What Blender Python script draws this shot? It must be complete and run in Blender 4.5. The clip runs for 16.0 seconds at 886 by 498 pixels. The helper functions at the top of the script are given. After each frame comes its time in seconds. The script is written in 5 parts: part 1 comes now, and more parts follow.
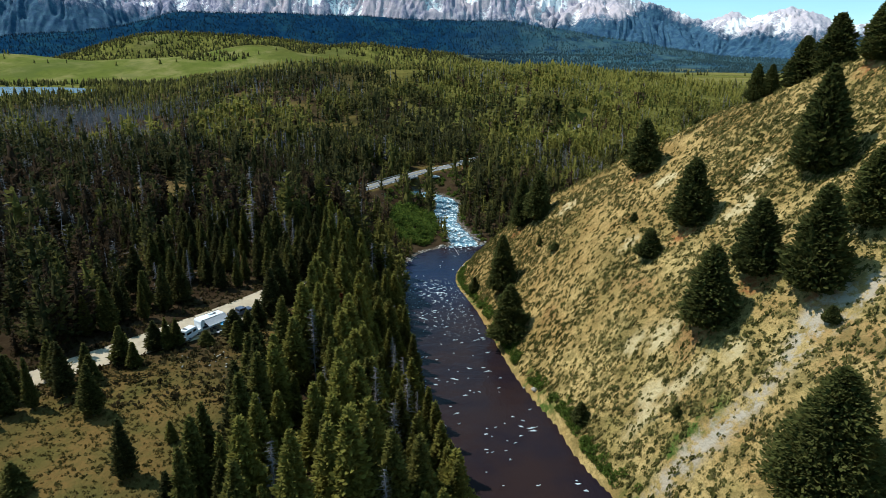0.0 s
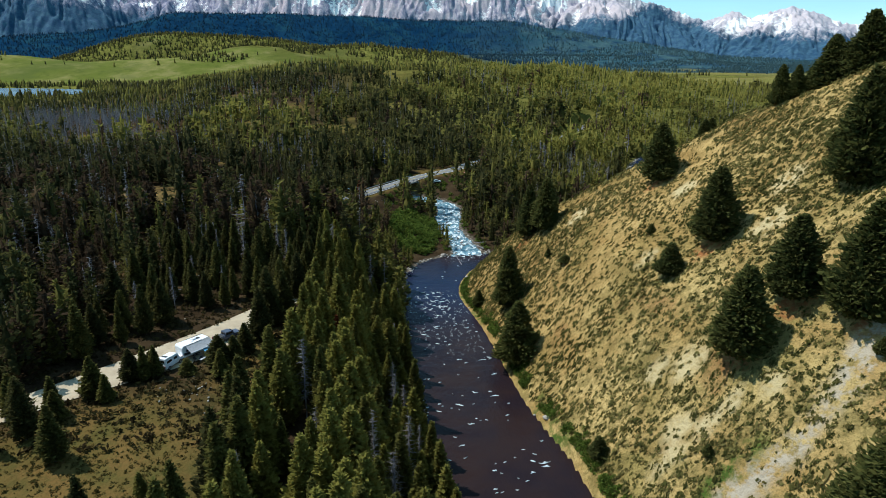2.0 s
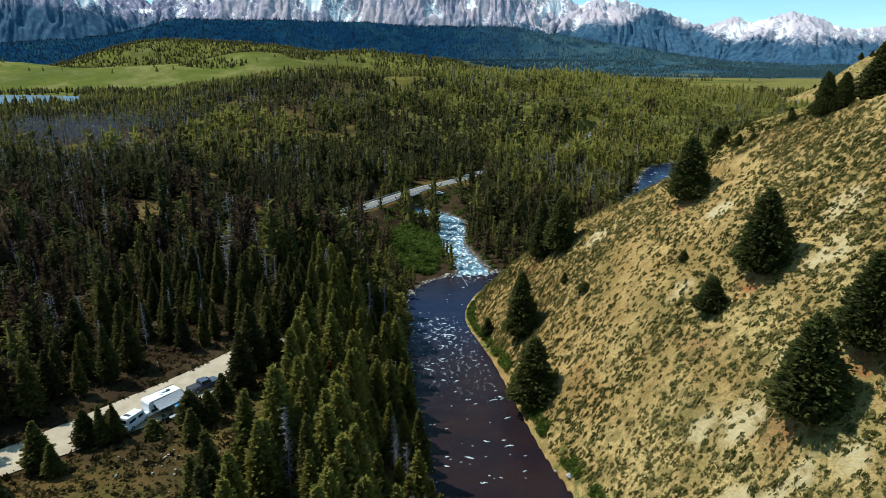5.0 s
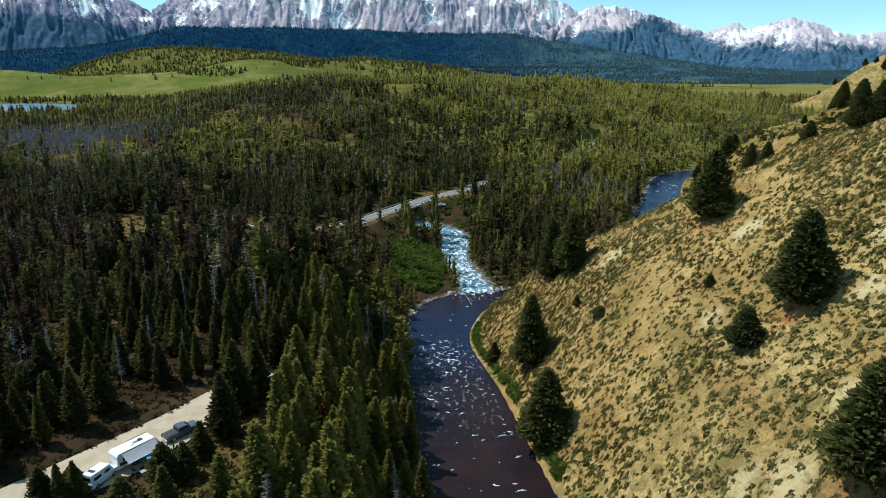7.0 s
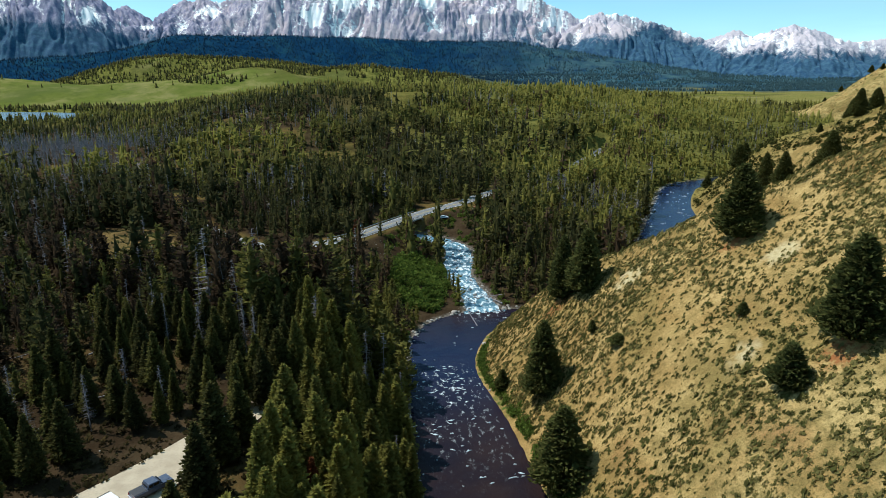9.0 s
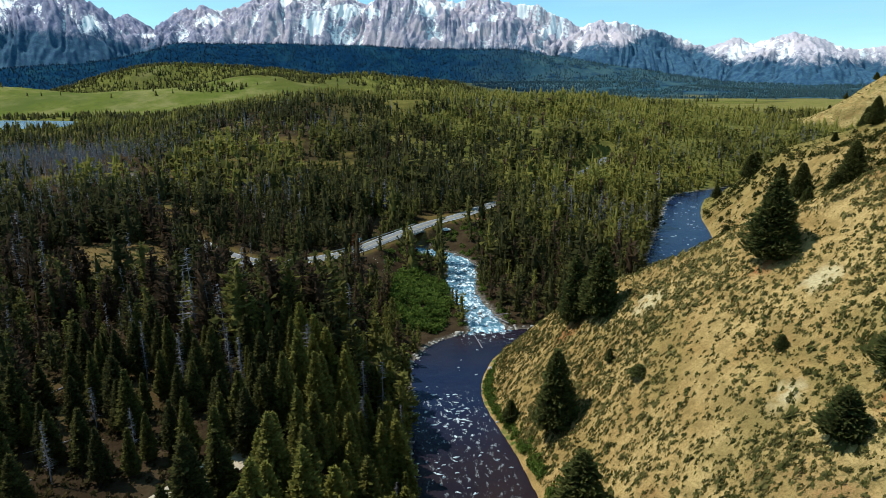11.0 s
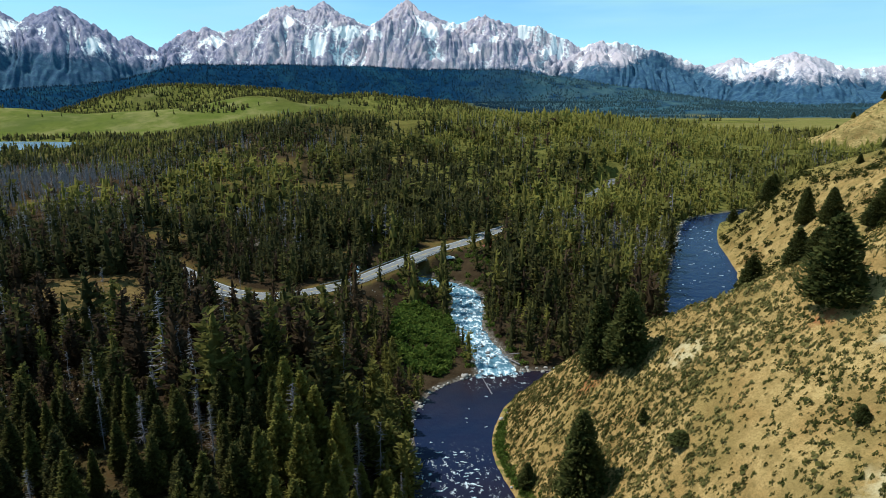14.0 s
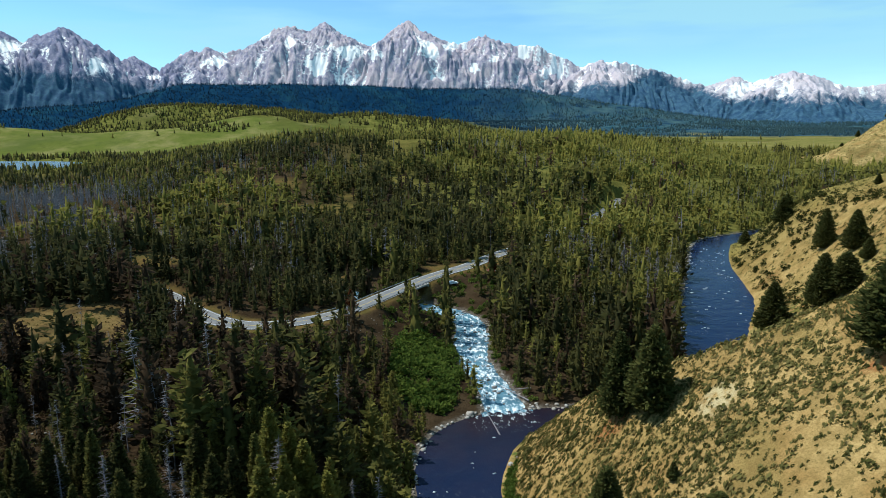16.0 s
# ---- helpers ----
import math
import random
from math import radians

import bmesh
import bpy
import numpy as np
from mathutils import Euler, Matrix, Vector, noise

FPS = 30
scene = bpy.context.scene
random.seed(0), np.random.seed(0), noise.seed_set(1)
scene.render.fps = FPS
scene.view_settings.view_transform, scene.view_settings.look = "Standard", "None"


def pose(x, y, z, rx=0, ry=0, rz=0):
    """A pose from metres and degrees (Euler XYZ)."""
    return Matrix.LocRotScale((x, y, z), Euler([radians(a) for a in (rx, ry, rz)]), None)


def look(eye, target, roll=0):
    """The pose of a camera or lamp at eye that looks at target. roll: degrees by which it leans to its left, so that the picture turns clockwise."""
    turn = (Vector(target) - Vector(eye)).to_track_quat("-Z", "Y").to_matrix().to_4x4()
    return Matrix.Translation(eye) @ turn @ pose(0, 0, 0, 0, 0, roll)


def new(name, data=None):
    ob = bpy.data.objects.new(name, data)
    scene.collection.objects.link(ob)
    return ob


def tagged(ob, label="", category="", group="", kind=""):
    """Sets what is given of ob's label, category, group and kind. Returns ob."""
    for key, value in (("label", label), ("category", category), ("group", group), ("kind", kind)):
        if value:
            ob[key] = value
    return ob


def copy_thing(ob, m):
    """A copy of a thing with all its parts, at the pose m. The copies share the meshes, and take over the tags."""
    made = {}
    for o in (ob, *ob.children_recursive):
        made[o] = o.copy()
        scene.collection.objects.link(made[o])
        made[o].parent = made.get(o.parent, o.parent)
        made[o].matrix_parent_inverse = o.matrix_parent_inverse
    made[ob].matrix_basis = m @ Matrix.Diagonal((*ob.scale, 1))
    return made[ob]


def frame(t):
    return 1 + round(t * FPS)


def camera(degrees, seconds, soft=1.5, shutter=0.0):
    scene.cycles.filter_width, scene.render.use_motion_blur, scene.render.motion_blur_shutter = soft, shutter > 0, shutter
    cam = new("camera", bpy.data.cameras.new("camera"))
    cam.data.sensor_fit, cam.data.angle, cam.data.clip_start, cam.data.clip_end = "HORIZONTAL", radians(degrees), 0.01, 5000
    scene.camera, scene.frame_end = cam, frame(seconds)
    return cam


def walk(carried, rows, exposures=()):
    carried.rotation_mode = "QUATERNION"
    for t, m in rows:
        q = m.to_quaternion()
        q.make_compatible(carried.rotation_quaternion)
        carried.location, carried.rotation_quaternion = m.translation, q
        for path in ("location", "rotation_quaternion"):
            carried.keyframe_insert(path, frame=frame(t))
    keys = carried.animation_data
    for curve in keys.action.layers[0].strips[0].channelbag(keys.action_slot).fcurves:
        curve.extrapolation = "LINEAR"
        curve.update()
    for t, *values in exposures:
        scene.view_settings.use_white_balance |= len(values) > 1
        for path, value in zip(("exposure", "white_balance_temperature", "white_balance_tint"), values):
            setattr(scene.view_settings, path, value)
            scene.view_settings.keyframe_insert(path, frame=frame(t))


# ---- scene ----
cam = camera(70.1, 16.0, soft=0.6)
PATH = [
    (0, (0.543, 1.487, 79.499), (0.66, 3.391, 78.899), 0.1),
    (0.5, (0.56, 4.387, 79.493), (0.677, 6.292, 78.894), 0.1),
    (1, (0.547, 7.369, 79.467), (0.664, 9.273, 78.868), 0.1),
    (1.5, (0.504, 10.392, 79.44), (0.621, 12.297, 78.841), 0.0),
    (2, (0.456, 13.341, 79.444), (0.573, 15.246, 78.845), 0.0),
    (2.5, (0.38, 16.251, 79.476), (0.497, 18.156, 78.877), -0.0),
    (3, (0.321, 19.16, 79.511), (0.437, 21.065, 78.913), -0.1),
    (3.5, (0.291, 22.111, 79.534), (0.407, 24.016, 78.936), -0.1),
    (4, (0.218, 25.078, 79.554), (0.334, 26.984, 78.96), -0.1),
    (6.5, (-0.062, 40.09, 79.711), (0.055, 42.004, 79.142), -0.2),
    (7, (-0.033, 43.147, 79.705), (0.083, 45.063, 79.141), -0.3),
    (7.5, (0.018, 46.177, 79.695), (0.133, 48.094, 79.137), -0.3),
    (8, (0.015, 49.205, 79.668), (0.129, 51.124, 79.115), -0.3),
    (8.5, (0.037, 52.291, 79.625), (0.151, 54.211, 79.078), -0.4),
    (9, (0.063, 55.495, 79.577), (0.175, 57.417, 79.035), -0.4),
    (11.5, (0.082, 70.329, 79.623), (0.192, 72.258, 79.109), -0.5),
    (12, (0.118, 73.312, 79.612), (0.227, 75.243, 79.104), -0.5),
    (12.5, (0.047, 76.317, 79.573), (0.155, 78.25, 79.071), -0.5),
    (13, (0.014, 79.334, 79.547), (0.123, 81.27, 79.057), -0.5),
    (13.5, (0.02, 82.336, 79.526), (0.128, 84.276, 79.05), -0.5),
    (14, (0.105, 85.316, 79.563), (0.212, 87.259, 79.101), -0.6),
    (14.5, (0.196, 88.274, 79.577), (0.302, 90.221, 79.128), -0.6),
    (15, (0.196, 91.325, 79.566), (0.301, 93.275, 79.132), -0.7),
    (15.5, (0.142, 94.378, 79.554), (0.248, 96.33, 79.134), -0.7),
    (16, (0.072, 97.437, 79.534), (0.178, 99.393, 79.128), -0.7),
]
walk(cam, [(t, look(e, g, r)) for t, e, g, r in PATH], exposures=[(0.0, 0.5, 5930, 6.0), (16.0, 0.5, 5930, 6.0)])

# ---- world and sun ----
SUN_EL, SUN_AZ = radians(57), radians(-68)      # azimuth from +y, clockwise
SUN_DIR = Vector((math.sin(SUN_AZ) * math.cos(SUN_EL), math.cos(SUN_AZ) * math.cos(SUN_EL), math.sin(SUN_EL)))
world = bpy.data.worlds.new("world")
scene.world = world
world.use_nodes = True
wn, wl = world.node_tree.nodes, world.node_tree.links
wn.clear()
w_out = wn.new("ShaderNodeOutputWorld")
w_bg = wn.new("ShaderNodeBackground")
w_bg.inputs[1].default_value = 0.100
sky = wn.new("ShaderNodeTexSky")
sky.sky_type = "NISHITA"
sky.sun_disc = False
sky.sun_elevation, sky.sun_rotation = SUN_EL, SUN_AZ
sky.altitude, sky.air_density, sky.dust_density, sky.ozone_density = 1900, 1.0, 0.35, 2.2
w_tc = wn.new("ShaderNodeTexCoord")
w_map = wn.new("ShaderNodeMapping")
w_map.inputs["Scale"].default_value = (2.2, 2.2, 17.0)
w_map.inputs["Rotation"].default_value = (0.0, radians(3), 0.0)
w_noise = wn.new("ShaderNodeTexNoise")
w_noise.inputs["Scale"].default_value = 1.3
w_noise.inputs["Detail"].default_value = 6
w_noise.inputs["Roughness"].default_value = 0.5
w_ramp = wn.new("ShaderNodeValToRGB")
w_ramp.color_ramp.elements[0].position, w_ramp.color_ramp.elements[1].position = 0.40, 0.62
w_ramp.color_ramp.elements[1].color = (0.75, 0.75, 0.75, 1)
w_mix = wn.new("ShaderNodeMix")
w_mix.data_type = "RGBA"
w_mix.inputs["B"].default_value = (3.9, 5.2, 5.5, 1)
wl.new(w_tc.outputs["Generated"], w_map.inputs["Vector"])
wl.new(w_map.outputs[0], w_noise.inputs["Vector"])
wl.new(w_noise.outputs["Fac"], w_ramp.inputs[0])
wl.new(w_ramp.outputs[0], w_mix.inputs["Factor"])
wl.new(sky.outputs[0], w_mix.inputs["A"])
w_tone = wn.new("ShaderNodeMix")
w_tone.data_type, w_tone.blend_type = "RGBA", "MULTIPLY"
w_tone.inputs["Factor"].default_value = 1.0
w_tone.inputs["B"].default_value = (0.83, 1.08, 1.11, 1)
wl.new(w_mix.outputs["Result"], w_tone.inputs["A"])
wl.new(w_tone.outputs["Result"], w_bg.inputs[0])
wl.new(w_bg.outputs[0], w_out.inputs[0])
sun = new("sun", bpy.data.lights.new("sun", "SUN"))
sun.data.energy, sun.data.angle, sun.data.color = 3.6, radians(0.55), (1.0, 0.94, 0.84)
sun.matrix_world = look(SUN_DIR * 100, (0, 0, 0))

# ---- materials ----


class Nodes:
    """A short way to write a node material."""

    def __init__(self, name):
        self.mat = bpy.data.materials.new(name)
        self.mat.use_nodes = True
        self.n, self.l = self.mat.node_tree.nodes, self.mat.node_tree.links
        self.n.clear()
        self.out = self.n.new("ShaderNodeOutputMaterial")
        self.bsdf = self.n.new("ShaderNodeBsdfPrincipled")
        self.l.new(self.bsdf.outputs[0], self.out.inputs[0])
        geo = self.n.new("ShaderNodeNewGeometry")
        self.pos, self.island, self.normal = geo.outputs["Position"], geo.outputs["Random Per Island"], geo.outputs["Normal"]

    def put(self, socket, value):
        if isinstance(value, (int, float)):
            socket.default_value = value
        elif isinstance(value, tuple):
            socket.default_value = (*value, 1) if len(value) == 3 and socket.type == "RGBA" else value
        else:
            self.l.new(value, socket)

    def noise(self, scale, detail=4, rough=0.55, at=None, squash=None):
        t = self.n.new("ShaderNodeTexNoise")
        src = at or self.pos
        if squash:
            m = self.n.new("ShaderNodeMapping")
            m.inputs["Scale"].default_value = squash
            self.l.new(src, m.inputs["Vector"])
            src = m.outputs[0]
        self.l.new(src, t.inputs["Vector"])
        t.inputs["Scale"].default_value, t.inputs["Detail"].default_value, t.inputs["Roughness"].default_value = scale, detail, rough
        return t.outputs["Fac"]

    def voronoi(self, scale, feature="F1", out="Distance"):
        t = self.n.new("ShaderNodeTexVoronoi")
        t.feature = feature
        self.l.new(self.pos, t.inputs["Vector"])
        t.inputs["Scale"].default_value = scale
        return t.outputs[out]

    def step(self, v, lo, hi):
        m = self.n.new("ShaderNodeMapRange")
        m.interpolation_type = "SMOOTHSTEP"
        self.l.new(v, m.inputs["Value"])
        m.inputs["From Min"].default_value, m.inputs["From Max"].default_value = lo, hi
        return m.outputs[0]

    def math(self, op, a, b=0.0):
        m = self.n.new("ShaderNodeMath")
        m.operation = op
        self.put(m.inputs[0], a)
        self.put(m.inputs[1], b)
        return m.outputs[0]

    def mix(self, f, a, b):
        m = self.n.new("ShaderNodeMix")
        m.data_type = "RGBA"
        self.put(m.inputs["Factor"], f)
        self.put(m.inputs["A"], a)
        self.put(m.inputs["B"], b)
        return m.outputs["Result"]

    def attr(self, name):
        a = self.n.new("ShaderNodeAttribute")
        a.attribute_name = name
        return a.outputs["Fac"]

    def random(self):
        return self.n.new("ShaderNodeObjectInfo").outputs["Random"]

    def z(self, vec, axis="Z"):
        s_ = self.n.new("ShaderNodeSeparateXYZ")
        self.l.new(vec, s_.inputs[0])
        return s_.outputs[axis]

    def bump(self, height, strength, distance):
        b = self.n.new("ShaderNodeBump")
        b.inputs["Strength"].default_value, b.inputs["Distance"].default_value = strength, distance
        self.l.new(height, b.inputs["Height"])
        self.l.new(b.outputs[0], self.bsdf.inputs["Normal"])

    def done(self, colour, rough=0.9, metal=0.0, spec=0.3, **more):
        self.put(self.bsdf.inputs["Base Color"], colour)
        self.put(self.bsdf.inputs["Roughness"], rough)
        self.put(self.bsdf.inputs["Metallic"], metal)
        self.put(self.bsdf.inputs["Specular IOR Level"], spec)
        for k, v in more.items():
            self.put(self.bsdf.inputs[k.replace("_", " ")], v)
        return self.mat


def plain(name, c, rough=0.6, metal=0.0, spec=0.4, wear=0.25, scale=3.0):
    k = Nodes(name)
    n1 = k.step(k.noise(scale, 5), 0.3, 0.75)
    dark = tuple(v * (1 - wear) for v in c)
    col = k.mix(n1, c, dark)
    return k.done(col, rough, metal, spec)


def foliage(name, dark, light, warm):
    """Needles: varies from tree to tree and from spray to spray."""
    k = Nodes(name)
    t = k.math("ADD", k.math("MULTIPLY", k.attr("tint"), 0.8), k.math("MULTIPLY", k.random(), 0.2))
    col = k.mix(k.step(t, 0.15, 0.95), dark, light)
    col = k.mix(k.math("MULTIPLY", k.step(k.island, 0.5, 1.0), k.math("MULTIPLY", k.step(t, -0.25, 0.9), 0.55)), col, warm)
    m = k.done(col, 0.85, 0.0, 0.04)
    tr = k.n.new("ShaderNodeBsdfTranslucent")
    k.l.new(col, tr.inputs[0])
    mixs = k.n.new("ShaderNodeMixShader")
    mixs.inputs[0].default_value = 0.40
    k.l.new(k.bsdf.outputs[0], mixs.inputs[1])
    k.l.new(tr.outputs[0], mixs.inputs[2])
    k.l.new(mixs.outputs[0], k.out.inputs[0])
    return m


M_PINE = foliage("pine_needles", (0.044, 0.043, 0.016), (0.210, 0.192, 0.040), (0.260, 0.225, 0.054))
M_FIR = foliage("fir_needles", (0.046, 0.054, 0.017), (0.106, 0.110, 0.030), (0.160, 0.145, 0.042))
M_WILLOW = foliage("willow_leaves", (0.052, 0.082, 0.014), (0.112, 0.155, 0.026), (0.16, 0.18, 0.035))
M_SAGE = foliage("sage_leaves", (0.080, 0.078, 0.021), (0.190, 0.162, 0.052), (0.245, 0.185, 0.072))
M_RED = foliage("dead_needles", (0.10, 0.030, 0.012), (0.16, 0.05, 0.02), (0.2, 0.08, 0.03))
# dry brown needles, which also help paint cloud shade on the left bench
M_BROWN = foliage("brown_shade_needles", (0.046, 0.030, 0.017), (0.100, 0.066, 0.034), (0.130, 0.090, 0.050))
M_BARK = plain("bark", (0.11, 0.075, 0.05), 0.95, wear=0.5, scale=6)
M_GREY = plain("weathered_wood", (0.25, 0.225, 0.23), 0.9, wear=0.45, scale=4)


def ground_material():
    k = Nodes("ground_cover")
    big, mid, fine = k.noise(0.012, 4), k.noise(0.09, 5), k.noise(1.1, 6, 0.65)
    # needle litter under the trees
    floor_ = k.mix(k.step(mid, 0.35, 0.7), (0.028, 0.018, 0.010), (0.058, 0.039, 0.021))
    floor_ = k.mix(k.math("MULTIPLY", k.step(fine, 0.5, 0.8), 0.5), floor_, (0.075, 0.060, 0.036))
    # bare sandy hillside with iron-stained and grassy patches
    sand = k.mix(k.step(mid, 0.35, 0.66), (0.440, 0.318, 0.126), (0.318, 0.202, 0.071))
    sand = k.mix(k.step(k.noise(0.06, 3, 0.5, squash=(1, 1, 1.4)), 0.50, 0.66), sand, (0.270, 0.205, 0.070))
    sand = k.mix(k.math("MULTIPLY", k.step(k.noise(0.045, 4), 0.58, 0.70), 0.8), sand, (0.270, 0.145, 0.060))
    sand = k.mix(k.math("MULTIPLY", k.step(k.noise(0.22, 5, 0.6), 0.46, 0.62), 0.6), sand, (0.135, 0.105, 0.034))
    sand = k.mix(k.math("MULTIPLY", k.step(k.noise(0.8, 5, 0.65), 0.46, 0.62), 0.50), sand, (0.170, 0.125, 0.045))
    sand = k.mix(k.math("MULTIPLY", k.step(k.noise(2.6, 4, 0.65), 0.50, 0.62), 0.55), sand, (0.105, 0.085, 0.028))
    sand = k.mix(k.math("MULTIPLY", k.attr("ochre"), 0.38), sand, k.mix(k.step(mid, 0.35, 0.66), (0.360, 0.215, 0.076), (0.250, 0.142, 0.046)))
    sand = k.mix(k.math("MULTIPLY", k.attr("bare"), k.step(k.noise(0.5, 5, 0.65), 0.30, 0.56)), sand, (0.45, 0.36, 0.19))
    sand = k.mix(k.math("MULTIPLY", k.attr("scree"), k.step(k.noise(0.4, 7, 0.72), 0.42, 0.56)), sand, (0.37, 0.315, 0.235))
    sand = k.mix(k.math("MULTIPLY", k.attr("red"), k.step(k.noise(0.7, 5, 0.65), 0.34, 0.60)), sand, (0.250, 0.098, 0.036))
    sand = k.mix(k.math("MULTIPLY", k.attr("lush"), k.step(k.noise(0.35, 5, 0.65), 0.42, 0.60)), sand, (0.060, 0.092, 0.018))
    # dry meadow
    mead = k.mix(k.step(k.noise(0.16, 5), 0.36, 0.66), (0.140, 0.086, 0.028), (0.088, 0.072, 0.021))
    mead = k.mix(k.math("MULTIPLY", k.step(fine, 0.42, 0.7), 0.6), mead, (0.085, 0.072, 0.022))
    # open grassland
    grass = k.mix(k.step(big, 0.38, 0.66), (0.105, 0.120, 0.024), (0.150, 0.148, 0.040))
    grass = k.mix(k.math("MULTIPLY", k.step(k.noise(0.05, 6), 0.45, 0.70), 0.6), grass, (0.075, 0.092, 0.020))
    grass = k.mix(k.math("MULTIPLY", k.step(k.noise(0.012, 6, 0.65), 0.52, 0.66), 0.6), grass, (0.205, 0.182, 0.068))
    grass = k.mix(k.math("MULTIPLY", k.step(k.noise(0.0045, 5, 0.6), 0.50, 0.62), 0.6), grass, (0.082, 0.098, 0.026))
    # woods too far off to tell the trees apart, painted blue like haze
    hazy_woods = k.mix(k.step(k.noise(0.02, 8, 0.7), 0.35, 0.7), (0.004, 0.021, 0.052), (0.010, 0.040, 0.082))
    # a paler haze tone, painted in towards the right
    hazy_woods = k.mix(k.math("MULTIPLY", k.attr("pale_haze"), k.step(k.noise(0.012, 7, 0.7), 0.30, 0.62)), hazy_woods, (0.062, 0.108, 0.112))
    hazy_woods = k.mix(k.math("MULTIPLY", k.step(k.noise(0.006, 6, 0.7), 0.44, 0.62), k.step(k.noise(0.03, 7, 0.75), 0.38, 0.6)), hazy_woods, (0.015, 0.052, 0.076))
    # gravel by the water
    grav = k.mix(k.voronoi(1.6, out="Color"), (0.09, 0.075, 0.06), (0.23, 0.20, 0.165))
    grav = k.mix(k.step(fine, 0.35, 0.6), (0.060, 0.048, 0.034), grav)
    col = k.mix(k.attr("dry"), floor_, sand)
    col = k.mix(k.attr("meadow"), col, mead)
    leaf = k.mix(k.step(k.noise(0.03, 7, 0.7), 0.35, 0.7), (0.070, 0.074, 0.016), (0.180, 0.165, 0.040))
    col = k.mix(k.attr("canopy"), col, leaf)
    col = k.mix(k.attr("grass"), col, grass)
    col = k.mix(k.attr("hazy_woods"), col, hazy_woods)
    col = k.mix(k.attr("gravel"), col, grav)
    h_ = k.math("ADD", k.math("MULTIPLY", fine, 0.6), k.noise(0.35, 5))
    k.bump(h_, 0.7, 0.9)
    return k.done(col, 1.0, 0.0, 0.0)


M_GROUND = ground_material()


def water_material(name, deep, shallow, foam_lo, foam_hi, size=0.9):
    k = Nodes(name)
    foam = k.math("MULTIPLY", k.attr("foam"), k.step(k.noise(size, 8, 0.70, squash=(1.3, 0.7, 1)), foam_lo, foam_hi))
    col = k.mix(k.step(k.noise(0.08, 3), 0.3, 0.7), deep, shallow)
    # blue sheen of reflected sky, painted into the water colour
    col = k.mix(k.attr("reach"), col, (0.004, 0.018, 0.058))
    col = k.mix(foam, col, (0.80, 0.86, 0.88))
    wave = k.math("ADD", k.noise(1.3, 4, 0.6, squash=(1.0, 0.45, 1)), k.math("MULTIPLY", k.noise(0.25, 3), 1.4))
    k.bump(wave, 0.34, 0.35)
    rough = k.math("ADD", k.math("MULTIPLY", foam, 0.6), 0.12)
    return k.done(col, rough, 0.0, 0.035)


M_RIVER = water_material("river_water", (0.024, 0.014, 0.013), (0.014, 0.010, 0.014), 0.55, 0.66, 0.6)
M_CREEK = water_material("white_water", (0.05, 0.11, 0.15), (0.12, 0.24, 0.30), 0.47, 0.64, 0.55)
# light blue base stands in for the sky reflected by the lake
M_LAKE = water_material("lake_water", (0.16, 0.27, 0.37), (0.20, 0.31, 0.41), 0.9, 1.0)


def rock_material(name, a, b):
    k = Nodes(name)
    col = k.mix(k.step(k.noise(1.5, 6), 0.3, 0.7), a, b)
    col = k.mix(k.math("MULTIPLY", k.island, 0.4), col, (0.42, 0.40, 0.37))
    k.bump(k.noise(4, 6), 0.5, 0.2)
    return k.done(col, 0.85, 0.0, 0.3)


M_ROCK = rock_material("bank_rock", (0.22, 0.19, 0.16), (0.40, 0.36, 0.31))
M_WET = rock_material("wet_rock", (0.045, 0.042, 0.042), (0.10, 0.09, 0.085))


def road_material(name, a, b, c):
    k = Nodes(name)
    col = k.mix(k.step(k.noise(0.35, 6), 0.35, 0.7), a, b)
    col = k.mix(k.math("MULTIPLY", k.step(k.noise(3.0, 6), 0.45, 0.8), 0.4), col, c)
    k.bump(k.noise(6, 5), 0.3, 0.1)
    return k.done(col, 0.9, 0.0, 0.2)


M_GRAVEL = road_material("pale_gravel", (0.45, 0.37, 0.26), (0.36, 0.29, 0.20), (0.25, 0.20, 0.14))
M_ASPHALT = road_material("worn_asphalt", (0.150, 0.150, 0.152), (0.200, 0.195, 0.188), (0.11, 0.11, 0.11))


